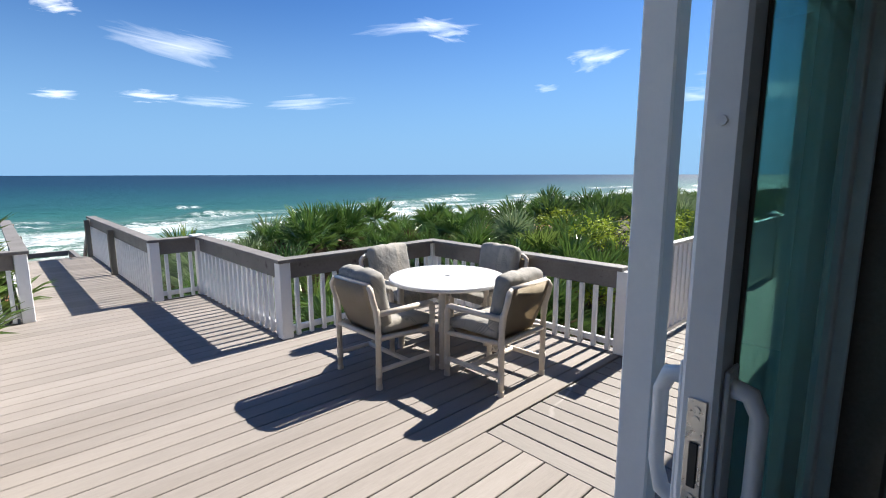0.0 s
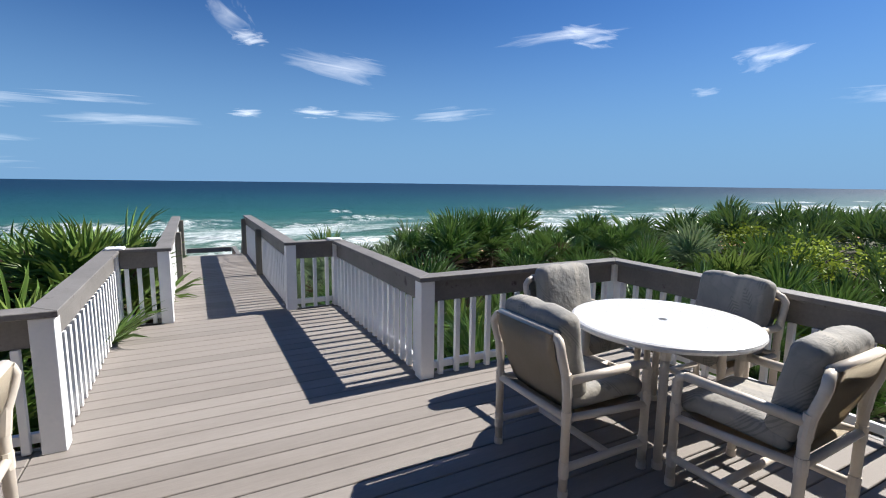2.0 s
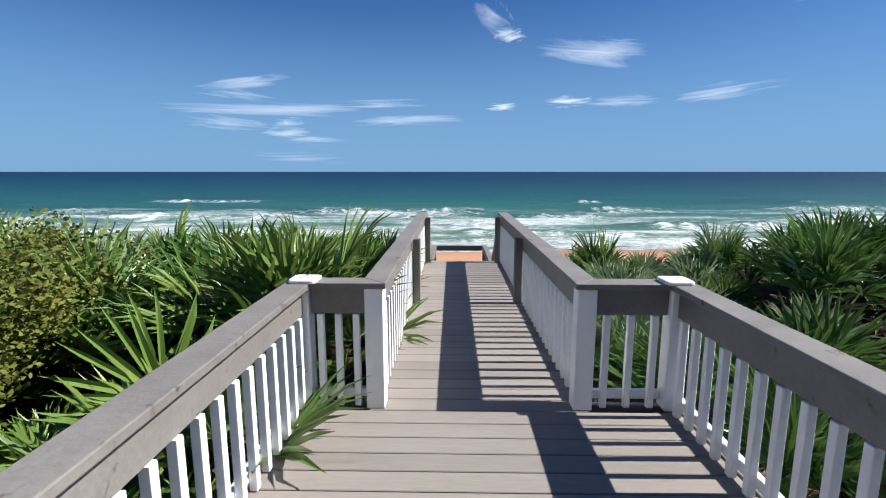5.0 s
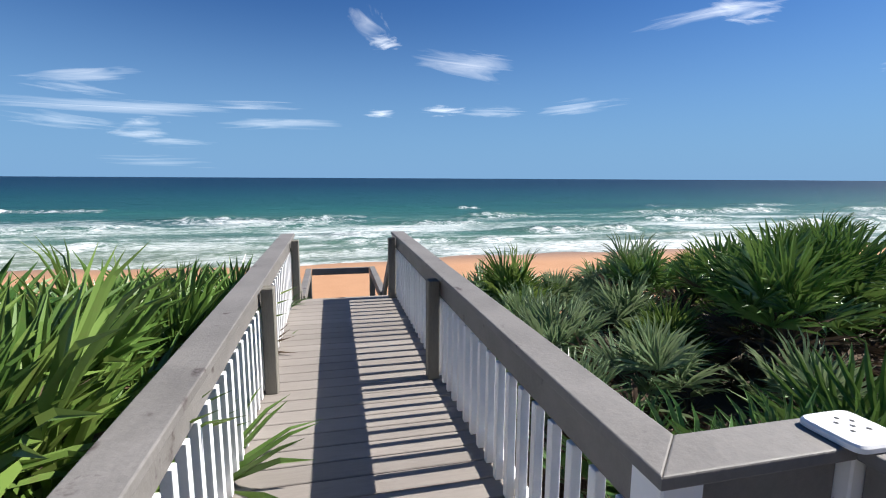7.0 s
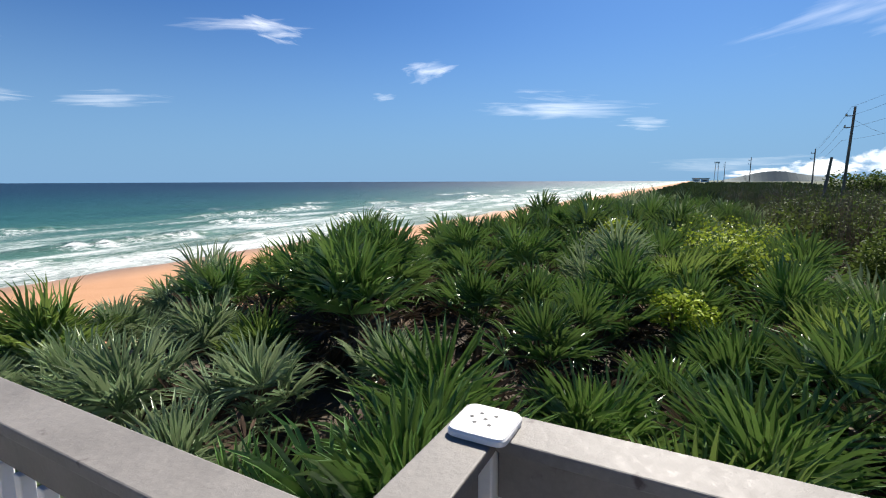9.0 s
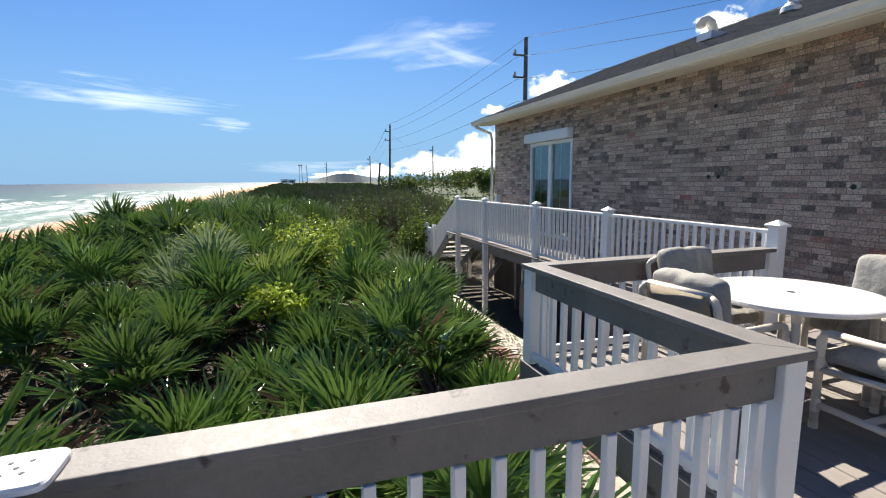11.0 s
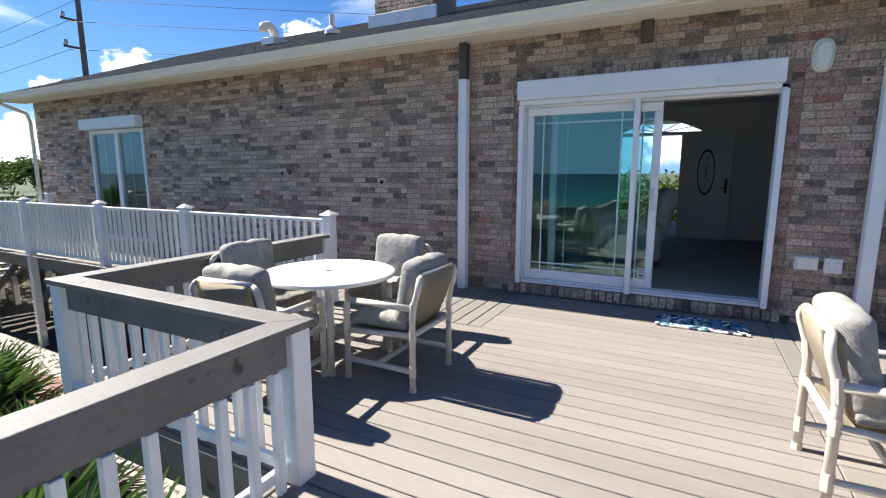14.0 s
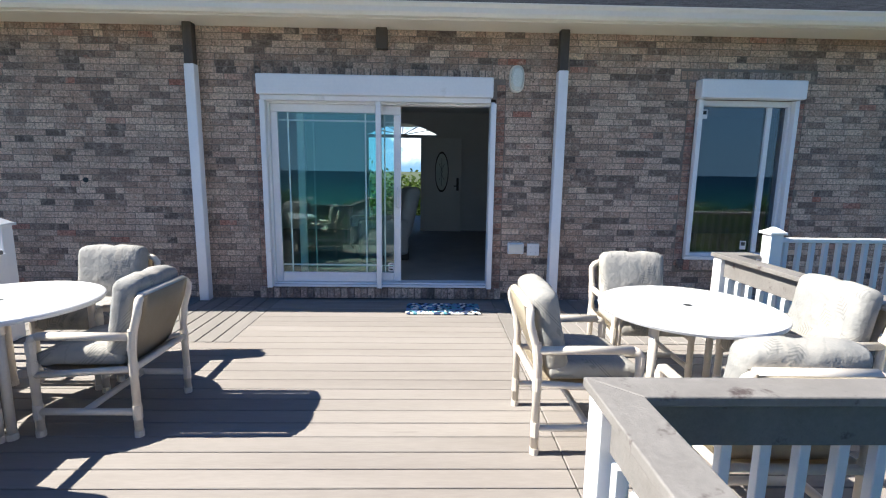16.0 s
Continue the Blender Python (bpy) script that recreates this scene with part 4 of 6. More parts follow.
solo("ceiling", block(-8.8, 12.0, -9.0, -0.281, 2.72, 2.78), PLASTER, "plain plaster ceiling", "ceiling", kind="structure")

chim = thing("chimney", "brick chimney with grey metal flashing on the roof", "chimney")
cv, cf = [], []
for j in range(26):
    zz = 3.5 + j * COURSE
    for x0 in [3.05 + k * LONG - (LONG / 2 if j % 2 else 0) for k in range(7)]:
        a, b = max(3.05, x0), min(4.10, x0 + LONG - 0.01)
        if b - a > 0.03:
            vv, ff = brick_bm([(a, b, -1.30, -1.2, zz, zz + COURSE - 0.01)])
            n = len(cv)
            cv += vv
            cf += [tuple(i + n for i in q) for q in ff]
part("core", block(3.055, 4.095, -2.0, -1.212, 3.4, 5.25), MORTAR, chim)
tagged(part("bricks", from_arrays("bricks", cv, cf, BRICK_MANY), None, chim), kind="stuff")
part("flashing", block(2.97, 4.18, -1.19, -1.14, roof_z(-1.14) - 0.05, roof_z(-1.14) + 0.2, 0.004), GALV, chim, "grey metal flashing")
vent = thing("roof_vent_pipe", "grey metal vent pipe standing on the roof", "vent pipe")
part("pipe", pipe([(4.95, -1.2, 3.6), (4.95, -1.2, 4.0)], 0.05), GALV, vent)
part("boot", disc(4.95, -1.2, [(0.13, 3.69), (0.13, 3.75), (0.056, 3.82)]), GALV, vent)
goose = thing("gooseneck_vent", "white gooseneck vent on the roof", "roof vent")
part("neck", pipe([(6.25, -1.2, 3.6), (6.25, -1.2, 3.85), (6.25, -1.15, 3.93), (6.25, -1.05, 3.97), (6.25, -0.95, 3.93), (6.25, -0.93, 3.85)], 0.075, sides=14), GUTTER, goose, smooth=True)
part("base", block(6.1, 6.4, -1.35, -1.02, roof_z(-1.2) - 0.03, roof_z(-1.2) + 0.09, 0.004), GALV, goose)

# posts against the wall, dark above and boxed in white below
for x in (1.935, -1.925):
    t = thing("wall_post", "wooden post boxed in white, bare dark wood above", "post", "posts against the wall")
    part("casing", block(x - 0.052, x + 0.052, 0.06, 0.165, 0.0, 2.5, 0.006), WHITE, t, "white boxed lower part")
    part("bare_top", block(x - 0.046, x + 0.046, 0.066, 0.16, 2.501, 2.904, 0.004), DARKWOOD, t, "dark weathered wood")
solo("beam_stub", block(-0.085, 0.03, 0.008, 0.1, 2.70, 2.904, 0.006), DARKWOOD, "dark sawn-off beam end under the soffit", "beam end")


def frame_of(t, x0, x1, z0, z1, y0, y1, w, material, name="frame"):
    part(name, block(x0, x0 + w, y0, y1, z0, z1, 0.004), material, t)
    part(name, block(x1 - w, x1, y0, y1, z0, z1, 0.004), material, t)
    part(name, block(x0 + w + 0.001, x1 - w - 0.001, y0, y1, z1 - w, z1, 0.004), material, t)
    part(name, block(x0 + w + 0.001, x1 - w - 0.001, y0, y1, z0, z0 + w, 0.004), material, t)


def pane(t, x0, x1, y, z0, z1, glass):
    ob = part("pane", block(x0, x1, y - 0.006, y + 0.006, z0, z1), glass, t, "tinted glass pane")
    ob.visible_shadow = False
    return ob


def grille(t, x0, x1, y, z0, z1, inset):
    for x in (x0 + inset, x1 - inset):
        part("muntin", block(x - 0.008, x + 0.008, y + 0.0075, y + 0.011, z0, z1), MUNTIN, t)
    for zz in (z0 + inset * 0.8, z1 - inset * 0.8):
        part("muntin", block(x0, x1, y + 0.0118, y + 0.0145, zz - 0.008, zz + 0.008), MUNTIN, t)


def sliding_door():
    t = thing("door_1", "white sliding patio door with tinted glass, standing open", "sliding door", kind="structure")
    frame_of(t, -1.24, 1.24, 0.135, 2.19, -0.15, 0.0, 0.045, WHITE, "jamb")
    # roll shutter box and its guides
    part("shutter_box", block(-1.20, 1.27, 0.005, 0.16, 2.215, 2.42, 0.012, seg=2), WHITE, t, "white roll shutter box")
    part("box_lip", block(-1.18, 1.25, 0.006, 0.11, 2.165, 2.213, 0.004), WHITE, t)
    for x in (-1.215, 0.015, 1.235):
        part("shutter_guide", block(x - 0.028, x + 0.028, 0.032, 0.098, 0.135, 2.164, 0.004), WHITE, t)
    part("threshold", block(-1.185, 1.205, 0.003, 0.05, 0.137, 0.165, 0.004), WHITE, t)
    # fixed leaf
    fx = part("fixed_leaf", block(0.06, 1.19, -0.075, -0.035, 2.06, 2.143, 0.004), WHITE, t)
    part("stile", block(0.0, 0.058, -0.075, -0.035, 0.182, 2.143, 0.004), WHITE, fx)
    part("stile", block(1.12, 1.192, -0.075, -0.035, 0.182, 2.058, 0.004), WHITE, fx)
    part("bottom_bar", block(0.06, 1.118, -0.075, -0.035, 0.182, 0.29, 0.004), WHITE, fx)
    pane(fx, 0.055, 1.125, -0.055, 0.285, 2.065, PANE)
    grille(fx, 0.06, 1.118, -0.055, 0.29, 2.06, 0.11)
    # sliding leaf, pushed behind the fixed one
    sl = part("sliding_leaf", block(-0.215, 0.93, -0.135, -0.085, 2.05, 2.14, 0.004), WHITE, t)
    part("stile", block(-0.215, -0.135, -0.135, -0.085, 0.182, 2.048, 0.006), WHITE, sl)
    part("stile", block(0.85, 0.93, -0.135, -0.085, 0.182, 2.048, 0.004), WHITE, sl)
    part("bottom_bar", block(-0.134, 0.849, -0.135, -0.085, 0.182, 0.28, 0.004), WHITE, sl)
    part("gasket", block(-0.156, -0.140, -0.1385, -0.1355, 0.2, 2.04), GASKET, sl, "brown seal strip")
    pane(sl, -0.137, 0.852, -0.11, 0.278, 2.052, PANE)
    grille(sl, -0.134, 0.849, -0.11, 0.28, 2.05, 0.1)
    for y, d in ((-0.085, 1), (-0.135, -1)):
        pts = [(-0.175, y, 1.25), (-0.175, y + 0.03 * d, 1.245), (-0.172, y + 0.042 * d, 1.215), (-0.172, y + 0.042 * d, 1.09), (-0.175, y + 0.03 * d, 1.05), (-0.175, y, 1.04)]
        part("pull_handle", pipe(pts, [0.016, 0.014, 0.012, 0.012, 0.014, 0.016], sides=10), VINYL, sl, "white pull handle", smooth=True)
        part("handle_plate", block(-0.2, -0.15, y + 0.001 * d, y + 0.008 * d, 1.01, 1.28, 0.003), VINYL, sl)
    plate = part("lock_plate", block(-0.2185, -0.2155, -0.124, -0.098, 1.055, 1.235, 0.001), STEEL, sl, "steel mortise lock plate")
    part("latch", block(-0.2215, -0.2188, -0.117, -0.105, 1.10, 1.17, 0.001), BLACK, plate)
    for zz in (1.07, 1.085, 1.205, 1.22):
        part("screw", pipe([(-0.2187, -0.111, zz), (-0.2205, -0.111, zz)], 0.005, sides=8), STEEL, plate)
    part("strike_screw", pipe([(-0.2155, -0.11, 1.62), (-0.219, -0.11, 1.62)], 0.007, sides=10), VINYL, sl)
    part("sticker", block(-0.13, -0.07, -0.1032, -0.1018, 0.29, 0.39), VINYL, sl, "white security sticker")
    part("sticker_mark", block(-0.12, -0.08, -0.1014, -0.1005, 0.345, 0.375), BLACK, sl)
    part("sticker_mark", block(-0.12, -0.08, -0.1014, -0.1005, 0.305, 0.325), BLACK, sl)


sliding_door()


def small_window():
    t = thing("window_1", "white window with dark glass under a roll shutter box", "window", kind="structure")
    x0, x1 = -4.53, -3.46
    frame_of(t, x0, x1, 0.505, 2.25, -0.12, 0.005, 0.06, WHITE, "window_frame")
    part("window_sill", block(x0 - 0.02, x1 + 0.02, 0.006, 0.05, 0.49, 0.53, 0.004), WHITE, t)
    part("shutter_box", block(x0 - 0.02, x1 + 0.05, 0.006, 0.15, 2.255, 2.45, 0.012, seg=2), WHITE, t, "white roll shutter box")
    part("shutter_guide", block(x1 - 0.03, x1 + 0.02, 0.007, 0.07, 0.54, 2.253, 0.004), WHITE, t)
    part("shutter_guide", block(x0 - 0.015, x0 + 0.035, 0.007, 0.07, 0.54, 2.253, 0.004), WHITE, t)
    part("mullion", block(-4.31, -4.255, -0.09, -0.02, 0.568, 2.188, 0.004), WHITE, t)
    pane(t, -4.468, -4.312, -0.05, 0.568, 2.188, PANE_DARK)
    pane(t, -4.253, x1 - 0.062, -0.05, 0.568, 2.188, PANE_DARK)
    for x, zz in ((-4.2, 0.6), (-3.60, 2.06)):
        part("sticker", block(x, x + 0.07, -0.0435, -0.042, zz, zz + 0.1), VINYL, t, "white security sticker")
        part("sticker_mark", block(x + 0.012, x + 0.058, -0.0416, -0.0408, zz + 0.045, zz + 0.085), BLACK, t)


small_window()


def far_window():
    t = thing("window_2", "white sliding window with tinted glass under a shutter box", "window", kind="structure")
    frame_of(t, 8.40, 10.16, 0.11, 2.24, -0.12, 0.005, 0.07, WHITE, "window_frame")
    part("shutter_box", block(8.36, 10.2, 0.006, 0.16, 2.245, 2.45, 0.012, seg=2), WHITE, t, "white roll shutter box")
    part("mullion", block(9.22, 9.34, -0.09, 0.0, 0.182, 2.168, 0.004), WHITE, t)
    pane(t, 8.472, 9.218, -0.05, 0.182, 2.168, PANE)
    pane(t, 9.342, 10.088, -0.05, 0.182, 2.168, PANE)
    for x in (8.9, 9.75):
        part("muntin", block(x - 0.008, x + 0.008, -0.062, -0.0575, 0.182, 2.168), MUNTIN, t)


far_window()

lamp = thing("wall_lamp", "oval frosted bulkhead lamp on the brick wall, unlit", "wall lamp")


def oval(cx, cz, rx, rz, y0, y1, inset=0.8, n=28):
    bm = bmesh.new()
    rings = []
    for y, k in ((y0, 1.0), (y1 - 0.02, 1.0), (y1, inset)):
        ring = []
        for j in range(n):
            a = 2 * math.pi * j / n
            c, sn = math.cos(a), math.sin(a)
            ring.append(bm.verts.new((cx + rx * k * math.copysign(abs(c) ** 0.75, c), y, cz + rz * k * math.copysign(abs(sn) ** 0.75, sn))))
        rings.append(ring)
    for a, b in zip(rings, rings[1:]):
        for j in range(n):
            bm.faces.new((a[j], a[(j + 1) % n], b[(j + 1) % n], b[j]))
    bm.faces.new(rings[-1])
    bmesh.ops.recalc_face_normals(bm, faces=bm.faces)
    return bm


part("base", oval(-1.46, 2.43, 0.082, 0.142, 0.004, 0.05, 0.96), GUTTER, lamp)
part("lens", oval(-1.46, 2.43, 0.066, 0.125, 0.045, 0.095, 0.75), LAMPGLASS, lamp, "frosted oval lens")
boxy = thing("outlet_cover", "cream weatherproof outlet cover on the brick wall", "outlet")
part("body", block(-1.605, -1.425, 0.003, 0.05, 0.535, 0.66, 0.006), VINYL, boxy)
part("lid", block(-1.592, -1.44, 0.0505, 0.062, 0.547, 0.648, 0.004), GUTTER, boxy, "yellowed lid")
swb = thing("switch_plate", "white square switch plate on the brick wall", "switch plate")
part("plate", block(-1.785, -1.648, 0.003, 0.03, 0.515, 0.652, 0.005), VINYL, swb)
for dx in (0.04, 0.097):
    for dz in (0.035, 0.10):
        part("screw", pipe([(-1.785 + dx, 0.029, 0.515 + dz), (-1.785 + dx, 0.034, 0.515 + dz)], 0.006, sides=8), GALV, swb)
holes = [(5.02, 1.42), (4.86, 1.42), (4.98, 2.38), (3.2, 1.30)]
for x, zz in holes:
    solo("wall_hole", disc(0, 0, [(0.028, 0), (0.028, 0.006)], sides=14), BLACK, "small dark drilled hole in the brickwork", "hole", "holes in the wall").matrix_basis = pose(x, 0.0035, zz, -90, 0, 0)

# rag rug
rug = thing("rag_rug", "blue, teal and white woven rag doormat on the deck", "doormat")
RUG = {}
for nm, c in (("navy", (0.03, 0.05, 0.11)), ("teal", (0.09, 0.26, 0.30)), ("cream", (0.62, 0.60, 0.53)), ("blue", (0.13, 0.21, 0.36)), ("black", (0.02, 0.02, 0.025))):
    RUG[nm] = surface("rug_" + nm, c, tuple(min(1, k * 1.5) for k in c), 0.95, 8, 120, 0.6)
RUG_MESH = {k: finish("rag_strip", block(0, 0.033, 0, 0.033, 0.002, 0.019, 0.005), RUG[k]) for k in RUG}
for j in range(11):
    for k in range(22):
        pick = rng.choices(list(RUG), (3, 4, 4, 4, 2) if j < 10 else (2, 2, 8, 3, 1))[0]
        part("rag_strip", RUG_MESH[pick], None, rug, at=shift(-1.08 + k * 0.0345 + (0.017 if j % 2 else 0), 0.275 + j * 0.0345, rng.uniform(0, 0.003)))

# ---- interior ----
# added area lamp behind the glass door, standing in for more sky light
room_fill = new("door_fill_lamp", bpy.data.lights.new("door_fill_lamp", "AREA"))
room_fill.data.shape, room_fill.data.size, room_fill.data.size_y, room_fill.data.energy, room_fill.data.color = "RECTANGLE", 2.3, 1.9, 0.75, (0.85, 0.93, 1.0)
room_fill.matrix_world = look((0, -0.30, 1.2), (0, -3.0, 0.9))
solo("floor_carpet", block(-8.8, 12.0, -9.0, -0.285, 0.05, 0.13), CARPET, "grey carpet", "carpet", kind="structure")
for name, args in (("wall_inner_west", (-3.0, -2.9, -5.4, -0.29, 0.131, 2.719)), ("wall_inner_east", (3.6, 3.7, -5.4, -0.29, 0.131, 2.719)),
                   ("wall_back_west", (-8.8, -0.67, -5.55, -5.41, 0.131, 2.719)), ("wall_back_pier", (-0.67, -0.31, -5.55, -5.41, 0.131, 2.169)), ("wall_back_east", (0.85, 12.0, -5.55, -5.41, 0.131, 2.719))):
    solo(name, block(*args), PLASTER, "dim painted interior wall", "wall", kind="structure")
# lintel with a fan light over the front door
bm = bmesh.new()
arc = [(-0.67 + 1.52 * k / 16, 2.24 + 0.24 * math.sin(math.pi * k / 16)) for k in range(17)]
for (xa, za), (xb, zb) in zip(arc, arc[1:]):
    ring = [(xa, za), (xb, zb), (xb, 2.719), (xa, 2.719)]
    fr, bk = [bm.verts.new((x, -5.41, zz)) for x, zz in ring], [bm.verts.new((x, -5.55, zz)) for x, zz in ring]
    bm.faces.new(fr), bm.faces.new(bk[::-1])
    for k in range(4):
        bm.faces.new((fr[(k + 1) % 4], fr[k], bk[k], bk[(k + 1) % 4]))
bmesh.ops.recalc_face_normals(bm, faces=bm.faces)
solo("wall_lintel", bm, PLASTER, "plaster arch over the front door", "wall", kind="structure")
fan = thing("window_3", "arched fan light over the front door", "window", kind="structure")
part("transom_bar", block(-0.669, 0.849, -5.52, -5.44, 2.17, 2.238, 0.004), WHITE, fan)
for k in range(1, 6):
    a = math.pi * k / 6
    part("glazing_bar", pipe([(0.09, -5.48, 2.235), (0.09 + 0.7 * math.cos(a), -5.48, 2.235 + 0.22 * math.sin(a))], 0.010, sides=6), WHITE, fan)
door = thing("door_2", "grey panelled front door with oval glass, standing open", "door", kind="structure", at=pose(-0.33, -5.30, 0.135, 0, 0, 174))
part("leaf", block(0.0, 0.88, -0.022, 0.022, 0.0, 2.03, 0.004), PLASTER, door)
def door_oval(rx, rz, y0, y1, inner=0.0, n=40):
    """An upright ellipse, full or as a ring, on the leaf's room side."""
    bm = bmesh.new()
    rings = []
    for y, k in ((y0, 1.0), (y1, 1.0), (y1, inner), (y0, inner)):
        rings.append([bm.verts.new((0.45 + rx * k * math.cos(2 * math.pi * j / n), y, 1.30 + rz * k * math.sin(2 * math.pi * j / n))) for j in range(n)] if k else None)
    pairs = [(0, 1), (1, 2), (2, 3)] if inner else [(0, 1)]
    for p, q in pairs:
        for j in range(n):
            bm.faces.new((rings[p][j], rings[p][(j + 1) % n], rings[q][(j + 1) % n], rings[q][j]))
    if not inner:
        bm.faces.new(rings[1])
    bmesh.ops.recalc_face_normals(bm, faces=bm.faces)
    return bm


for side in (-1, 1):
    part("oval_frame", door_oval(0.150, 0.44, side * 0.0225, side * 0.042, 0.9), DARKWOOD, door, "dark oval frame")
    part("oval_glass", door_oval(0.134, 0.395, side * 0.0225, side * 0.030), LAMPGLASS, door, "leaded oval glass")
    for u in (-0.06, 0.0, 0.06):
        part("lead_line", pipe([(0.45 + u, side * 0.032, 1.0 + abs(u) * 2), (0.45 - u * 0.4, side * 0.032, 1.30), (0.45 + u, side * 0.032, 1.60 - abs(u) * 2)], 0.004, sides=5), DARKWOOD, door)
part("handle", pipe([(0.80, -0.022, 1.0), (0.80, -0.07, 1.0), (0.72, -0.075, 1.0)], 0.012), BLACK, door)
part("lock", block(0.775, 0.825, -0.034, -0.023, 0.9, 1.18, 0.003), BLACK, door)
pic = thing("framed_picture", "small dark framed picture on the wall", "picture")
part("picture_frame", block(-2.05, -1.85, -5.405, -5.38, 1.55, 2.0, 0.004), BLACK, pic)
part("sheet", block(-2.02, -1.88, -5.3795, -5.377, 1.58, 1.97), PLASTER, pic)


def recliner():
    t = thing("recliner", "grey upholstered recliner seen from behind", "armchair", at=pose(-0.06, -1.95, 0.131, 0, 0, -72))
    bm = block(-0.36, 0.36, -0.1, 0.14, 0.28, 1.08, 0.115, seg=6)
    for v0 in bm.verts:
        v0.co.y += -0.28 * (v0.co.z - 0.3)
        v0.co.x *= 1 - 0.30 * smooth01(0.55, 1.08, v0.co.z)
    part("backrest", bm, UPHOLSTERY, t, smooth=True)
    part("seat", block(-0.30, 0.30, 0.15, 0.70, 0.22, 0.47, 0.07, seg=3), UPHOLSTERY, t, smooth=True)
    for s in (-1, 1):
        part("armrest", block(s * 0.31, s * 0.45, -0.05, 0.68, 0.1, 0.62, 0.06, seg=3), UPHOLSTERY, t, smooth=True)
    part("base", block(-0.32, 0.32, -0.08, 0.62, 0.0, 0.2, 0.02), BLACK, t)


recliner()
cab = thing("side_cabinet", "dark wooden sideboard against the far wall", "cabinet")
part("body", block(-2.35, -1.95, -5.0, -4.2, 0.25, 1.0, 0.01), DARKWOOD, cab)
for x, y in ((-2.32, -4.97), (-2.32, -4.25), (-1.99, -4.97), (-1.99, -4.25)):
    part("leg", block(x - 0.02, x + 0.02, y - 0.02, y + 0.02, 0.131, 0.249), DARKWOOD, cab)


# ---- patio sets ----
def patio_chair(at, label):
    """A pipe chair: legs stand at x, y = +-0.265; it faces +x."""
    t = thing("patio_chair", label, "chair", "patio chairs", at=at)
    R, C, a = 0.0215, 0.0245, 0.262
    for s in (-1, 1):
        y = s * a
        back = [(-a, y, 0.03), (-a, y, 0.50), (-a - 0.012, y, 0.58), (-a - 0.042, y, 0.68), (-a - 0.05, y, 0.72), (-a - 0.045, y - s * 0.02, 0.75), (-a - 0.04, y - s * 0.055, 0.765)]
        leg = part("rear_leg", pipe(back, R), PVC, t, smooth=True)
        for z0, z1 in ((0.0, 0.035), (0.10, 0.18), (0.35, 0.42), (0.49, 0.60)):
            x0 = -a - (0.012 if z1 > 0.55 else 0)
            part("fitting" if z0 else "foot_cap", pipe([(x0 if z1 < 0.55 else -a, y, z0), (x0, y, z1)], C if z0 else 0.0245), PVC, leg, smooth=False)
        leg = part("front_leg", pipe([(a, y, 0.03), (a, y, 0.52), (a - 0.01, y, 0.55), (a - 0.045, y, 0.562)], R), PVC, t, smooth=True)
        for z0, z1 in ((0.0, 0.035), (0.10, 0.18), (0.35, 0.42), (0.47, 0.53)):
            part("fitting" if z0 else "foot_cap", pipe([(a, y, z0), (a, y, z1)], C if z0 else 0.0245), PVC, leg)
        part("armrest", pipe([(-a, y, 0.562), (a - 0.04, y, 0.562)], 0.0225), PVC, t, smooth=True)
        part("side_rail", pipe([(-a, y, 0.385), (a, y, 0.345)], 0.019), PVC, t, smooth=True)
        part("side_stretcher", pipe([(-a, y, 0.14), (a, y, 0.14)], 0.019), PVC, t, smooth=True)
    part("top_rail", pipe([(-a - 0.04, -a + 0.05, 0.765), (-a - 0.04, a - 0.05, 0.765)], 0.026), PVC, t, smooth=True)
    part("rear_rail", pipe([(-a, -a, 0.385), (-a, a, 0.385)], 0.019), PVC, t, smooth=True)
    part("front_rail", pipe([(a, -a, 0.385), (a, a, 0.385)], 0.019), PVC, t, smooth=True)
    part("cross_stretcher", pipe([(0.02, -a, 0.14), (0.02, a, 0.14)], 0.019), PVC, t, smooth=True)
    # slings
    bm = bmesh.new()
    rows = [(-a - 0.010, 0.772), (-a - 0.066, 0.772), (-a - 0.042, 0.66), (-a + 0.004, 0.54), (-a + 0.055, 0.42), (-a + 0.09, 0.37)]
    g = [[bm.verts.new((x - 0.012 * math.cos(math.pi * (k / 8 - 0.5)), -0.222 + 0.444 * k / 8, zz)) for k in range(9)] for x, zz in rows]
    for p, q in zip(g, g[1:]):
        for k in range(8):
            bm.faces.new((p[k], p[k + 1], q[k + 1], q[k]))
    bmesh.ops.solidify(bm, geom=list(bm.faces), thickness=0.004)
    part("back_sling", bm, SLING, t, "beige cloth sling", smooth=True)
    bm = bmesh.new()
    g = [[bm.verts.new((-a + 0.03 + 0.47 * j / 6, -0.235 + 0.47 * k / 6, 0.383 - 0.045 * math.sin(math.pi * j / 6))) for k in range(7)] for j in range(7)]
    for p, q in zip(g, g[1:]):
        for k in range(6):
            bm.faces.new((p[k], p[k + 1], q[k + 1], q[k]))
    bmesh.ops.solidify(bm, geom=list(bm.faces), thickness=0.004)
    part("seat_sling", bm, SLING, t, "beige cloth sling", smooth=True)
    # cushions: puffed, with a dimpled seam
    bm = block(-0.20, 0.29, -0.235, 0.235, 0.385, 0.475, 0.035, seg=3)
    bmesh.ops.subdivide_edges(bm, edges=[e for e in bm.edges if e.calc_length() > 0.2], cuts=5, use_grid_fill=True)
    for v0 in bm.verts:
        u = max(0.0, 1 - (v0.co.x / 0.26) ** 2) * max(0.0, 1 - (v0.co.y / 0.24) ** 2)
        if v0.co.z > 0.43:
            v0.co.z += 0.032 * u + 0.010 * noise.noise(v0.co * 14)
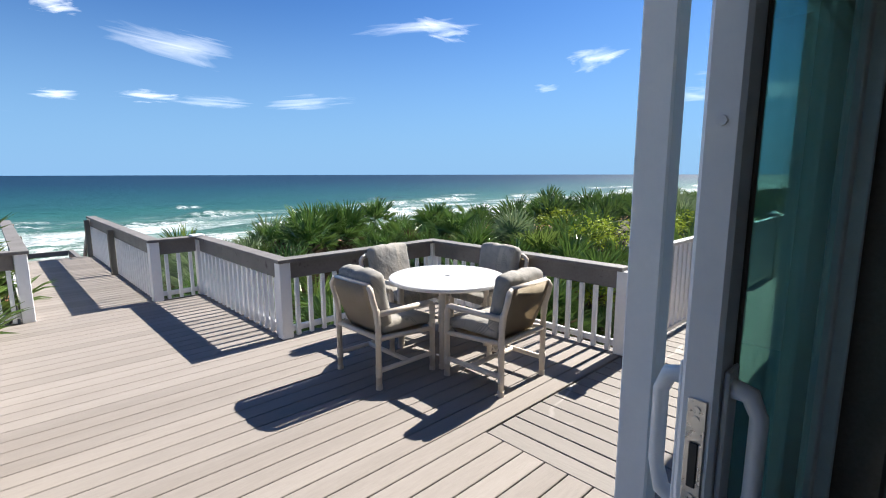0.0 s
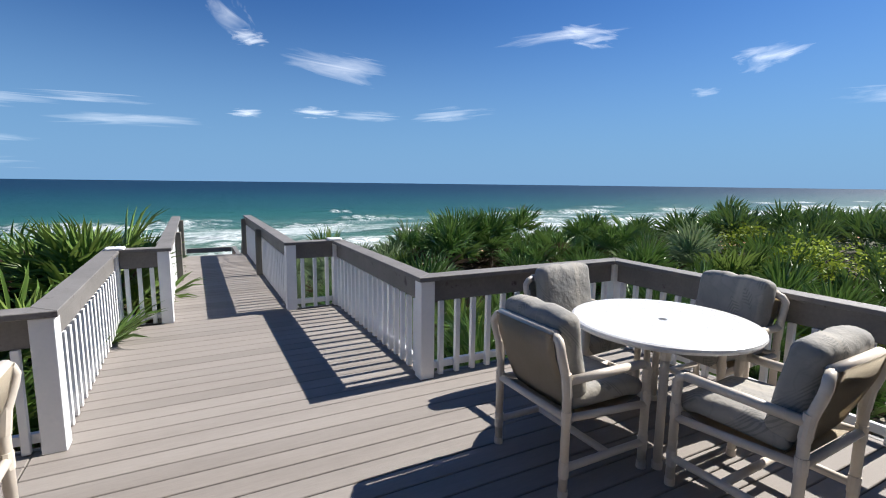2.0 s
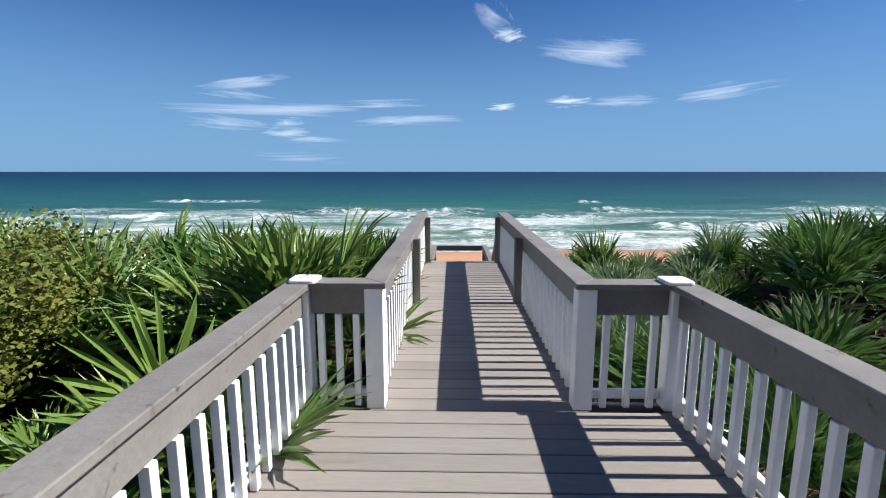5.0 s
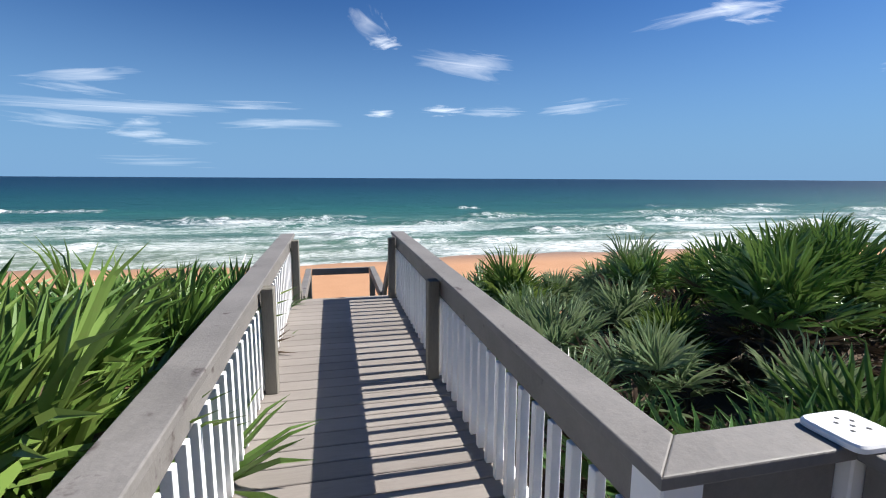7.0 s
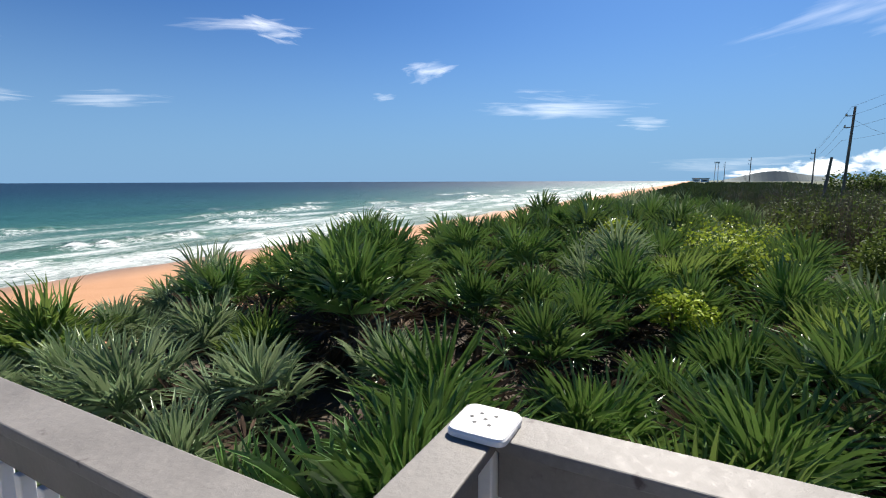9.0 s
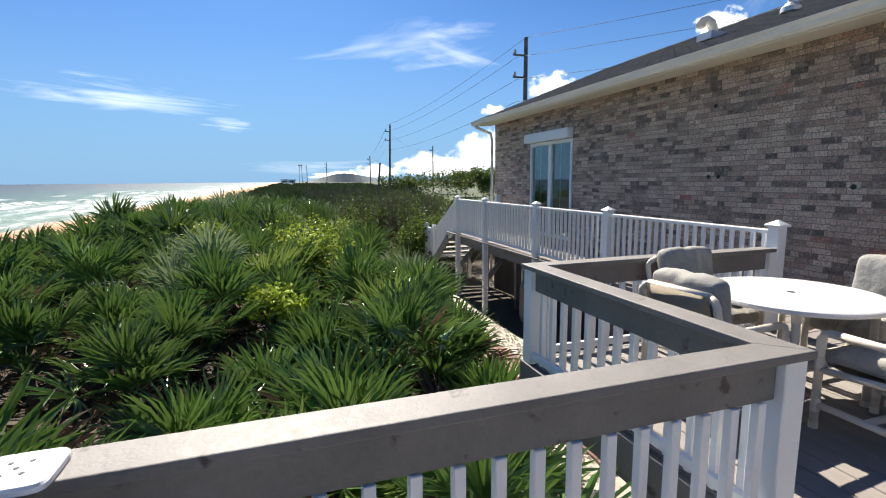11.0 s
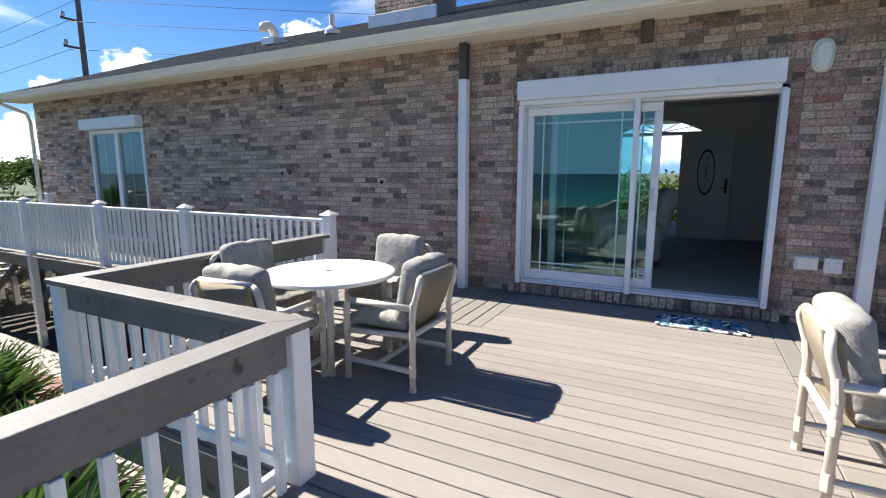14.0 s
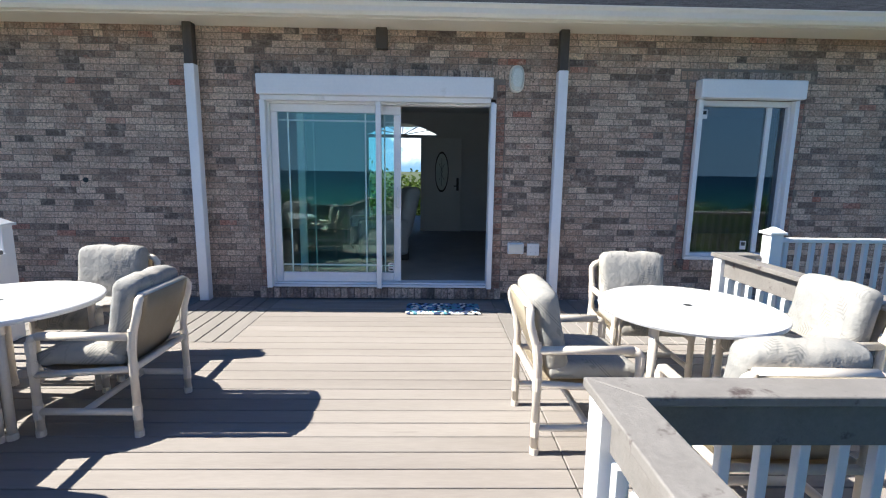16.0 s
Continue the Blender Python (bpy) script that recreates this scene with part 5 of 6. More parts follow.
        if v0.co.x > 0.2:
            v0.co.z -= 0.02
    part("seat_cushion", bm, CUSHION, t, "grey-beige patterned seat cushion", smooth=True)
    bm = block(-0.06, 0.06, -0.235, 0.235, 0.0, 0.43, 0.045, seg=3)
    bmesh.ops.subdivide_edges(bm, edges=[e for e in bm.edges if e.calc_length() > 0.2], cuts=5, use_grid_fill=True)
    for v0 in bm.verts:
        u = max(0.0, 1 - ((v0.co.z - 0.215) / 0.24) ** 2) * max(0.0, 1 - (v0.co.y / 0.25) ** 2)
        v0.co.x += math.copysign(0.026 * u * (0.75 + 0.25 * math.cos(v0.co.y * 24)), v0.co.x) + 0.010 * noise.noise(v0.co * 13)
        if v0.co.z > 0.36:
            v0.co.z += 0.022 * (1 - (v0.co.y / 0.25) ** 2) - 0.014 * math.exp(-(v0.co.y / 0.03) ** 2)
    bmesh.ops.transform(bm, matrix=Matrix.Translation((-a + 0.115, 0, 0.425)) @ Matrix.Rotation(radians(-11), 4, "Y"), verts=bm.verts)
    part("back_cushion", bm, CUSHION, t, "grey-beige patterned back cushion", smooth=True)
    return t


def patio_table(at):
    t = thing("patio_table", "round white table on a cream pipe frame", "table", "patio tables", at=at)
    part("tabletop", disc(0, 0, [(0.485, 0.636), (0.505, 0.640), (0.512, 0.655), (0.508, 0.668), (0.495, 0.674), (0.025, 0.674)], sides=64), TABLETOP, t, smooth=False)
    part("umbrella_hole", disc(0, 0, [(0.022, 0.6745), (0.022, 0.6755)], sides=20), BLACK, t, "dark umbrella hole")
    part("hole_ring", disc(0, 0, [(0.03, 0.6741), (0.03, 0.6744)], sides=20), GALV, t)
    for k in range(4):
        a = radians(45 + 90 * k)
        c, s = math.cos(a) * 0.425, math.sin(a) * 0.425
        leg = part("leg", pipe([(c, s, 0.0), (c, s, 0.634)], 0.0225), PVC, t, smooth=True)
        for z0, z1 in ((0.0, 0.035), (0.58, 0.633)):
            part("fitting", pipe([(c, s, z0), (c, s, z1)], 0.0275), PVC, leg)
    for k in range(2):
        a = radians(45 + 90 * k)
        c, s = math.cos(a) * 0.40, math.sin(a) * 0.40
        part("top_brace", pipe([(-c, -s, 0.61 + 0.002 * k), (c, s, 0.61 + 0.002 * k)], 0.019), PVC, t, smooth=True)
    return t


SHADED = "cream pipe patio chair with grey-beige cushions beside a round table"
first_chair = patio_chair(shift(1.272, 2.63, 0, 0), SHADED)
for x, y, turn in ((1.815, 1.955, 92), (1.94, 3.235, -86), (2.52, 2.68, 178), (-1.365, 2.79, 181), (-2.07, 2.02, 88), (-1.90, 3.50, -91), (-2.68, 2.72, 2)):
    copy_thing(first_chair, shift(x, y, 0, turn))
first_table = patio_table(shift(1.93, 2.60, 0, -5))
copy_thing(first_table, shift(-2.10, 2.60, 0, -5))

# ---- path, gravel, things under the walkway ----
def gravel_bed():
    xs, ys = steps((3.0, 14.0, 44)), steps((1.5, 3.3, 8))
    me = grid_mesh("gravel", xs, ys, lambda x, y: ground_z(x, y) + 0.05 + 0.02 * noise.noise((x * 3, y * 3, 0)), GRAVEL)
    tagged(new("gravel", me), "pale shell gravel beside the house", "gravel", kind="stuff")
    vv, ff = [], []
    for k in range(2600):
        x, y = rng.uniform(3.05, 10.5), rng.uniform(1.5, 3.25)
        s = rng.uniform(0.012, 0.03)
        zz = ground_z(x, y) + 0.06
        n = len(vv)
        vv += [(x - s, y, zz), (x, y - s, zz), (x + s, y, zz), (x, y + s, zz), (x + s * 0.2, y + s * 0.1, zz + s * 0.8)]
        ff += [(n, n + 1, n + 4), (n + 1, n + 2, n + 4), (n + 2, n + 3, n + 4), (n + 3, n, n + 4)]
    tagged(new("pebbles", from_arrays("pebbles", vv, ff, GRAVEL)), "loose pale shell pebbles", "pebbles", kind="stuff")


gravel_bed()
# Dark panel over the foundation; the shade under the walkway is put into it.
solo("under_walkway_shade_panel", block(1.3, 12.1, 0.008, 0.034, -1.9, -0.28), DARKWOOD, "dark panel standing in for the shade under the walkway", "skirting", kind="structure")
path_t = thing("paver_path", "red brick paver path through the gravel", "path", kind="structure")
PV = finish("paver", block(0, 0.195, 0, 0.095, 0, 0.05, 0.005), PAVER)
for j in range(6):
    for k in range(40):
        x, y = 3.4 + k * 0.2 + (0.1 if j % 2 else 0), 2.1 + j * 0.1
        part("paver", PV, None, path_t, at=shift(x, y, ground_z(x, y) + 0.045))
tank = thing("water_tank", "grey rounded pressure tank under the walkway", "tank", at=shift(8.6, 0.75, ground_z(8.6, 0.75)))
part("shell", disc(0, 0, [(0.1, 0.0), (0.24, 0.06), (0.27, 0.2), (0.27, 0.8), (0.2, 0.96), (0.05, 1.02)], sides=24), GREYWOOD, tank, smooth=True)
part("valve", pipe([(0, 0, 1.0), (0, 0, 1.12)], 0.03), BLACK, tank)
for x, y in ((8.0, 0.8), (9.15, 0.7), (7.55, 0.65)):
    g = ground_z(x, y)
    t = thing("water_pipe", "white plastic water pipe standing under the walkway", "pipe", "pipes under the walkway")
    part("riser", pipe([(x, y, g - 0.05), (x, y, -0.62), (x - 0.03, y, -0.56), (x - 0.10, y, -0.54)], 0.025), VINYL, t, smooth=True)
    part("coupling", pipe([(x, y, g + 0.35), (x, y, g + 0.47)], 0.034), VINYL, t)
    part("elbow", pipe([(x - 0.09, y, -0.54), (x - 0.15, y, -0.54)], 0.033), VINYL, t)
can = thing("fuel_can", "small red plastic can on the ground under the walkway", "can", at=shift(7.9, 1.0, ground_z(7.9, 1.0)))
CANRED = surface("red_plastic", (0.30, 0.02, 0.02), (0.38, 0.035, 0.03), 0.45, 4, 40, 0.05)
part("body", block(-0.13, 0.13, -0.09, 0.09, 0.0, 0.26, 0.03, seg=2), CANRED, can)
part("spout", pipe([(0.08, 0, 0.25), (0.12, 0, 0.34)], [0.025, 0.015]), BLACK, can)
part("grip", pipe([(-0.09, 0, 0.25), (-0.07, 0, 0.32), (0.02, 0, 0.32), (0.04, 0, 0.25)], 0.014), CANRED, can)
for x in (5.39, 7.40, 9.70, 11.50):
    t = thing("knee_brace", "grey timber brace under the walkway", "brace", "braces under the walkway")
    bm = block(0, 0.75, -0.04, 0.04, -0.05, 0.05, 0.004)
    bmesh.ops.transform(bm, matrix=Matrix.Translation((x, 1.30, -0.85)) @ Matrix.Rotation(radians(90), 4, "Z") @ Matrix.Rotation(radians(180 + 50), 4, "Y"), verts=bm.verts)
    part("strut", bm, GREY, t)
    part("inner_post", block(x - 0.05, x + 0.05, 0.5, 0.6, -1.8, -0.27), GREY, t)


# ---- plants ----
def fan_leaf(seed, n=26, reach=0.50, stalk=0.46, spread=108, width=0.032):
    """One fan frond along +x from the origin: a stalk and n folded blades; returns vertices and faces."""
    r = random.Random(seed)
    vv, ff = [], []
    k0 = len(vv)
    for j in range(5):
        x = stalk * j / 4
        sag = -0.05 * (j / 4) ** 2
        w = 0.010 - 0.004 * j / 4
        vv += [(x, -w, sag), (x, w, sag), (x, 0, sag + w)]
    for j in range(4):
        a = k0 + 3 * j
        ff += [(a, a + 1, a + 4, a + 3), (a + 1, a + 2, a + 5, a + 4), (a + 2, a, a + 3, a + 5)]
    hub = np.array((stalk, 0, -0.05))
    root = len(vv) - 1
    for k in range(n):
        ang = radians(-spread + 2 * spread * k / (n - 1) + r.uniform(-4.5, 4.5))
        length = reach * (0.72 + 0.28 * math.cos(ang * 0.75)) * r.uniform(0.9, 1.06)
        d = np.array((math.cos(ang), math.sin(ang), 0.20 * abs(math.sin(ang)) + r.uniform(-0.08, 0.08)))
        side = np.array((-math.sin(ang), math.cos(ang), 0))
        up = np.array((0, 0, 1.0))
        droop = r.uniform(0.0, 0.13)
        w = width * r.uniform(0.8, 1.15)
        m1 = hub + d * length * 0.42 - up * 0.005
        m2 = hub + d * length * 0.78 - up * droop * 0.35
        tip = hub + d * length - up * droop
        fold = up * w * 0.55
        i = len(vv)
        vv += [m1 + side * w * 0.5 + fold, m1, m1 - side * w * 0.5 + fold, m2 + side * w * 0.36 + fold * 0.6, m2, m2 - side * w * 0.36 + fold * 0.6, tip]
        ff += [(root, i + 1, i), (root, i + 2, i + 1), (i, i + 1, i + 4, i + 3), (i + 1, i + 2, i + 5, i + 4), (i + 3, i + 4, i + 6), (i + 4, i + 5, i + 6)]
    return np.array(vv, float), ff


LEAVES = [fan_leaf(11, 19, 0.52, 0.44, 98, 0.036), fan_leaf(12, 20, 0.56, 0.50, 92, 0.038), fan_leaf(13, 17, 0.46, 0.40, 85, 0.036),
          fan_leaf(14, 19, 0.54, 0.55, 104, 0.037), fan_leaf(15, 15, 0.42, 0.45, 70, 0.036), fan_leaf(16, 13, 0.50, 0.42, 60, 0.038)]
LIGHT = [fan_leaf(21, 14, 0.56, 0.5, 96, 0.044), fan_leaf(22, 13, 0.58, 0.6, 86, 0.046)]
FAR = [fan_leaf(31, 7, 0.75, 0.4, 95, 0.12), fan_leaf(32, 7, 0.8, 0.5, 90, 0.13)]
LEAF_MESHES = {m.name: [from_arrays("frond", v, f, m) for v, f in LEAVES] for m in (FROND, FROND_PALE, FROND_LIT, DEADLEAF)}


def frond_poses(r, count, size):
    """The poses of a crown's fronds: the newest ones upright, the old ones low."""
    out = []
    for k in range(count):
        u = (k + 0.5) / count
        lift = 88 - 58 * u ** 1.1 + r.uniform(-8, 8)
        m = pose(0, 0, 0.05, 0, 0, k * 137.5 + r.uniform(-15, 15)) @ pose(0, 0, 0, 0, -lift, 0) @ pose(0, 0, 0, r.uniform(-25, 25), 0, 0)
        out.append(m @ Matrix.Scale(size * r.uniform(0.82, 1.12), 4))
    return out


def palmetto(x, y, size, tall, seed, pale=False, lit_tone=False, dead=False):
    r = random.Random(seed)
    z0 = ground_z(x, y) - 0.05
    t = thing("saw_palmetto", "dead brown saw palmetto with dry drooping fronds" if dead else "yellow-green saw palmetto with fan fronds, sunlight put into the leaf colour" if lit_tone else "silvery green saw palmetto with fan fronds" if pale else "green saw palmetto with spiky fan fronds", "palmetto", "palmettos on the dune", at=shift(x, y, z0, r.uniform(0, 360)))
    part("stem", pipe([(0, 0, 0), (0.04 * r.uniform(-1, 1), 0.03, tall * 0.6), (0, 0, tall + 0.06)], [0.07, 0.06, 0.05], sides=7), STEM, t)
    fam = LEAF_MESHES[(DEADLEAF if dead else FROND_LIT if lit_tone else FROND_PALE if pale else FROND).name]
    for m in frond_poses(r, r.randint(15, 20), size):
        part("frond", r.choice(fam), None, t, at=shift(0, 0, tall) @ m)
    for k in range(6):
        m = pose(0, 0, 0.02, 0, 0, r.uniform(0, 360)) @ pose(0, 0, 0, 0, r.uniform(-62, -15) if k < 2 else r.uniform(-10, 45), 0) @ Matrix.Scale(size * 0.85, 4)
        part("dry_frond", r.choice(LEAF_MESHES[DEADLEAF.name]), None, t, "dry brown frond", at=shift(0, 0, tall) @ m)


def blocked(x, y, pad=0.0):
    if y < 4.55 + pad and -3.7 - pad < x < 3.6 + pad:
        return True
    if y < 6.9 + pad and -1.65 - pad < x < 1.55 + pad:
        return True
    if y < 21 and -1.25 - pad * 0.6 < x < 1.05 + pad * 0.6:
        return True
    if y < (3.7 if x < 9 else 3.2) and x > 3:
        return True
    if y < 2.2 and x < -3:
        return True
    return False


rp = random.Random(42)
spots = []


def try_spot(x, y, gap):
    if blocked(x, y):
        return False
    for a, b, g in spots:
        if (a - x) ** 2 + (b - y) ** 2 < (0.5 * (gap + g)) ** 2:
            return False
    spots.append((x, y, gap))
    return True


# hand-placed plants nearest the walk
HERO = [(1.75, 7.0), (2.4, 5.7), (1.6, 8.6), (3.4, 5.3), (2.6, 7.3), (4.4, 4.6), (3.6, 6.4), (-1.45, 7.5), (-1.9, 8.6), (-2.3, 6.6), (-1.5, 9.6), (4.6, 5.9), (2.0, 9.9), (-2.7, 5.2)]
heroes = [(x, y) for x, y in HERO if try_spot(x, y, 0.7)]
near_spots = []
for k in range(5000):
    x, y = rp.uniform(-7, 9), rp.uniform(2.4, 13.0)
    if len(near_spots) < 175 and try_spot(x, y, 0.90):
        near_spots.append((x, y))
tag = 100
TALL = [(4.45, 9.6), (4.95, 9.9), (4.6, 10.3), (5.3, 9.5), (8.2, 9.6), (8.7, 10.0), (12.5, 9.0), (-1.5, 7.05), (-1.9, 7.5), (-1.8, 8.2)]
EDGE = [(5.5, 3.6, 1.0), (6.3, 3.3, 0.8), (7.5, 3.2, 0.8), (9.0, 2.95, 0.8), (10.3, 2.75, 0.8), (4.9, 4.1, 1.0)]      # leaning over the gravel
for x, y in heroes + near_spots:
    tag += 1
    pale = (noise.noise((x * 0.35, y * 0.35, 9.0)) > 0.30 and (y > 7.9 or x > 4)) or (0.6 < x < 3.8 and y > 7.9)
    edge = smooth01(11, 14, y)
    size = rp.uniform(0.85, 1.15) - 0.15 * edge
    clump = noise.noise((x * 0.6, y * 0.6, 4.0))
    tall = max(0.1, 0.38 + 0.75 * clump + rp.uniform(-0.12, 0.15)) * (1 - 0.4 * edge)
    if x < -0.8 and 7 < y < 10.2:
        size, tall = 1.3, 0.62
    if 0.8 < x < 3.7 and 7.4 < y < 11.5:
        size, tall = size * 0.84, min(tall, 0.34)
    if -5.2 < x < -2.0 and y < 7.4:
        size, tall = 0.8, min(tall, 0.2)
    # Left of the walk, and every sixth plant, gets the sunlit leaf colour.
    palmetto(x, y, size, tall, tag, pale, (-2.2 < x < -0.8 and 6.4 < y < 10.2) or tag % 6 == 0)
for x, y in TALL:
    tag += 1
    palmetto(x, y, 1.2 if x < 0 else 1.0, (0.85 if x < 0 else 0.68 if x < 6 else 0.5) + 0.08 * (tag % 3) + (0.05 if x < 0 and y < 8 else 0), tag, lit_tone=x < 0)
palmetto(6.1, 4.75, 0.62, 0.42, 901, dead=True)
for x, y, size in EDGE:
    tag += 1
    palmetto(x, y, size, 0.2, tag)
for x, y in ((1.5, 11.3), (2.3, 11.9), (3.3, 12.4), (1.4, 12.5), (2.2, 13.1), (4.3, 12.8), (5.4, 12.9), (-1.7, 11.4), (-2.5, 12.2), (-1.6, 12.7)):      # along the dune's brow
    tag += 1
    palmetto(x, y, 0.9, 0.3, tag, True)


def thicket(name, label, places, leaves, count, material, lift, category="palmetto"):
    """Many plants that nobody could count, as one mesh."""
    vs, fs, n = [], [], 0
    for x, y, size in places:
        r = random.Random(int(x * 977 + y * 131))
        root = np.array((x, y, ground_z(x, y) + lift * size))
        turn = r.uniform(0, 360)
        for m in frond_poses(r, count, size):
            v, f = leaves[r.randrange(len(leaves))]
            mm = np.array(pose(0, 0, 0, 0, 0, turn) @ m)
            vs.append(v @ mm[:3, :3].T + mm[:3, 3] + root)
            fs += [tuple(i + n for i in q) for q in f]
            n += len(v)
    me = from_arrays(name, np.concatenate(vs), fs, material)
    tagged(new(name, me), label, category, kind="stuff")


mid, mid_pale, farther = [], [], []
for k in range(9000):
    x, y = rp.uniform(-22, 30), rp.uniform(2.3, 14.5)
    if len(mid) + len(mid_pale) < 520 and try_spot(x, y, 1.05):
        (mid_pale if noise.noise((x * 0.2, y * 0.2, 9.0)) > 0.2 else mid).append((x, y, rp.uniform(0.85, 1.25) * (1 - (0.35 + 0.2 * smooth01(7, 12, x)) * smooth01(10, 13.5, y + 1.5 * smooth01(5, 30, x)))))
thicket("palmetto_thicket", "dense green palmetto thicket on the dune", mid, LIGHT, 12, FROND, 0.35)
thicket("pale_palmetto_thicket", "silvery palmetto thicket on the dune", mid_pale, LIGHT, 12, FROND_PALE, 0.3)
for k in range(3400):
    x = 28 + 250 * rp.random() ** 1.6 if k % 5 else -20 - 60 * rp.random()
    y = rp.uniform(-3 - 0.12 * x, 11) if x > 0 else rp.uniform(2, 15)
    farther.append((x, y, rp.uniform(0.8, 1.3) * (1 - 0.4 * smooth01(4, 10, y))))
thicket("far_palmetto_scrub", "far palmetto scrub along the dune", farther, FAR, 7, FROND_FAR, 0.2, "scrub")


def leafy(name, label, category, x, y, radius, height, leaf, material, count, seed, group="", z=None, lobes=5):
    """A shrub: limbs from the ground, and a crown of many small leaves in uneven clumps."""
    r = random.Random(seed)
    z0 = ground_z(x, y) if z is None else z
    t = thing(name, label, category, group, at=shift(x, y, z0))
    bm = bmesh.new()
    clumps = []
    for k in range(lobes):
        a, q = 2 * math.pi * k / lobes + r.uniform(-0.4, 0.4), r.uniform(0.25, 0.75)
        top = Vector((radius * q * math.cos(a), radius * q * math.sin(a), height * r.uniform(0.5, 0.78)))
        pipe([(0, 0, 0), (top.x * 0.4, top.y * 0.4, top.z * 0.5), top], [0.03, 0.02, 0.008], bm, 6)
        clumps.append((top, radius * r.uniform(0.35, 0.6)))
        for j in range(3):
            sub = top + Vector((r.uniform(-1, 1), r.uniform(-1, 1), r.uniform(-0.8, 0.5))) * radius * 0.5
            sub.z = min(sub.z, height * 0.75)
            pipe([(top.x * 0.4, top.y * 0.4, top.z * 0.5), sub], [0.012, 0.005], bm, 5)
            clumps.append((sub, radius * r.uniform(0.22, 0.4)))
    part("branching", bm, STEM, t)
    vs, fs = [], []
    for k in range(count):
        c, rad = r.choice(clumps)
        d = Vector((r.gauss(0, 1), r.gauss(0, 1), r.gauss(0, 0.8))).normalized() * rad * r.uniform(0.45, 1.0) ** 0.6
        p = c + d
        if p.z < 0.03:
            continue
        u = Vector((r.uniform(-1, 1), r.uniform(-1, 1), r.uniform(-0.4, 0.7))).normalized()
        w = u.orthogonal().normalized()
        w.rotate(Matrix.Rotation(r.uniform(0, 6.28), 3, u))
        s = leaf * r.uniform(0.7, 1.3)
        n = len(vs)
        vs += [p, p + u * s * 0.5 + w * s * 0.28, p + u * s, p + u * s * 0.5 - w * s * 0.28]
        fs.append((n, n + 1, n + 2, n + 3))
    part("crown", from_arrays("crown", vs, fs, material), None, t)
    return t


leafy("olive_shrub", "rounded olive-green shrub with fine leaves beside the deck", "shrub", -4.15, 7.0, 1.0, 2.55, 0.055, OLIVELEAF, 15000, 3, lobes=9)
leafy("olive_shrub", "rounded olive-green shrub with fine leaves beside the deck", "shrub", -5.9, 7.3, 1.1, 2.45, 0.058, OLIVELEAF, 14000, 4, lobes=9)
leafy("sea_grape", "green broad-leaved shrub among palmettos", "shrub", -3.0, 7.9, 0.9, 1.7, 0.10, SHRUBLEAF, 3500, 5)
leafy("sea_grape", "green broad-leaved shrub among palmettos", "shrub", -4.6, 9.2, 1.0, 1.5, 0.10, SHRUBLEAF, 3500, 6)
leafy("sea_grape", "green broad-leaved shrub among palmettos", "shrub", -2.4, 10.2, 0.8, 1.3, 0.09, SHRUBLEAF, 3000, 7)
for k, (x, y, rad, h) in enumerate(((8.6, 5.0, 0.75, 1.75), (10.2, 5.6, 0.8, 1.7), (7.0, 4.0, 0.55, 1.3), (12.2, 4.6, 0.8, 1.7), (14.5, 5.2, 0.9, 1.7), (11.0, 7.4, 0.7, 1.5), (16.5, 3.6, 0.9, 1.8), (6.2, 5.8, 0.4, 1.3))):
    leafy("yellow_shrub", "yellow-green flowering shrub among palmettos", "shrub", x, y, rad, h, 0.085, YELLOWLEAF, 850, 20 + k, "yellow-green shrubs", lobes=5)
for k, (x, y, rad, h) in enumerate(((15.5, 0.8, 1.6, 2.1), (18.5, -1.0, 1.8, 2.3), (21.5, 1.2, 1.8, 2.2), (17.0, -4.0, 2.0, 2.6), (25, -2, 2.4, 2.6), (30, 0, 2.6, 2.8), (24, -7, 2.6, 2.8))):
    leafy("scrub_bush", "dense green coastal bush", "bush", x, y, rad, h * 0.82, 0.12, SHRUBLEAF, 7000, 40 + k, "coastal bushes", lobes=8)


def grass_clumps():
    vs, fs = [], []
    r = random.Random(8)
    for k in range(240):
        cx, cy = 16 + 34 * r.random(), r.uniform(-1.5, 4.5)
        zz = ground_z(cx, cy)
        for j in range(16):
            a, lean, h = r.uniform(0, 6.28), r.uniform(0.1, 0.5), r.uniform(1.6, 3.2)
            x, y = cx + r.uniform(-0.3, 0.3), cy + r.uniform(-0.3, 0.3)
            dx, dy = math.cos(a) * lean, math.sin(a) * lean
            n = len(vs)
            vs += [(x - 0.012, y, zz), (x + 0.012, y, zz), (x + dx * 0.5 + 0.01, y + dy * 0.5, zz + h * 0.7), (x + dx * 0.5 - 0.01, y + dy * 0.5, zz + h * 0.7), (x + dx, y + dy, zz + h)]
            fs += [(n, n + 1, n + 2, n + 3), (n + 3, n + 2, n + 4)]
    tagged(new("sea_oats", from_arrays("sea_oats", vs, fs, DEADLEAF)), "tall reddish brown sea oats", "grass", kind="stuff")


grass_clumps()


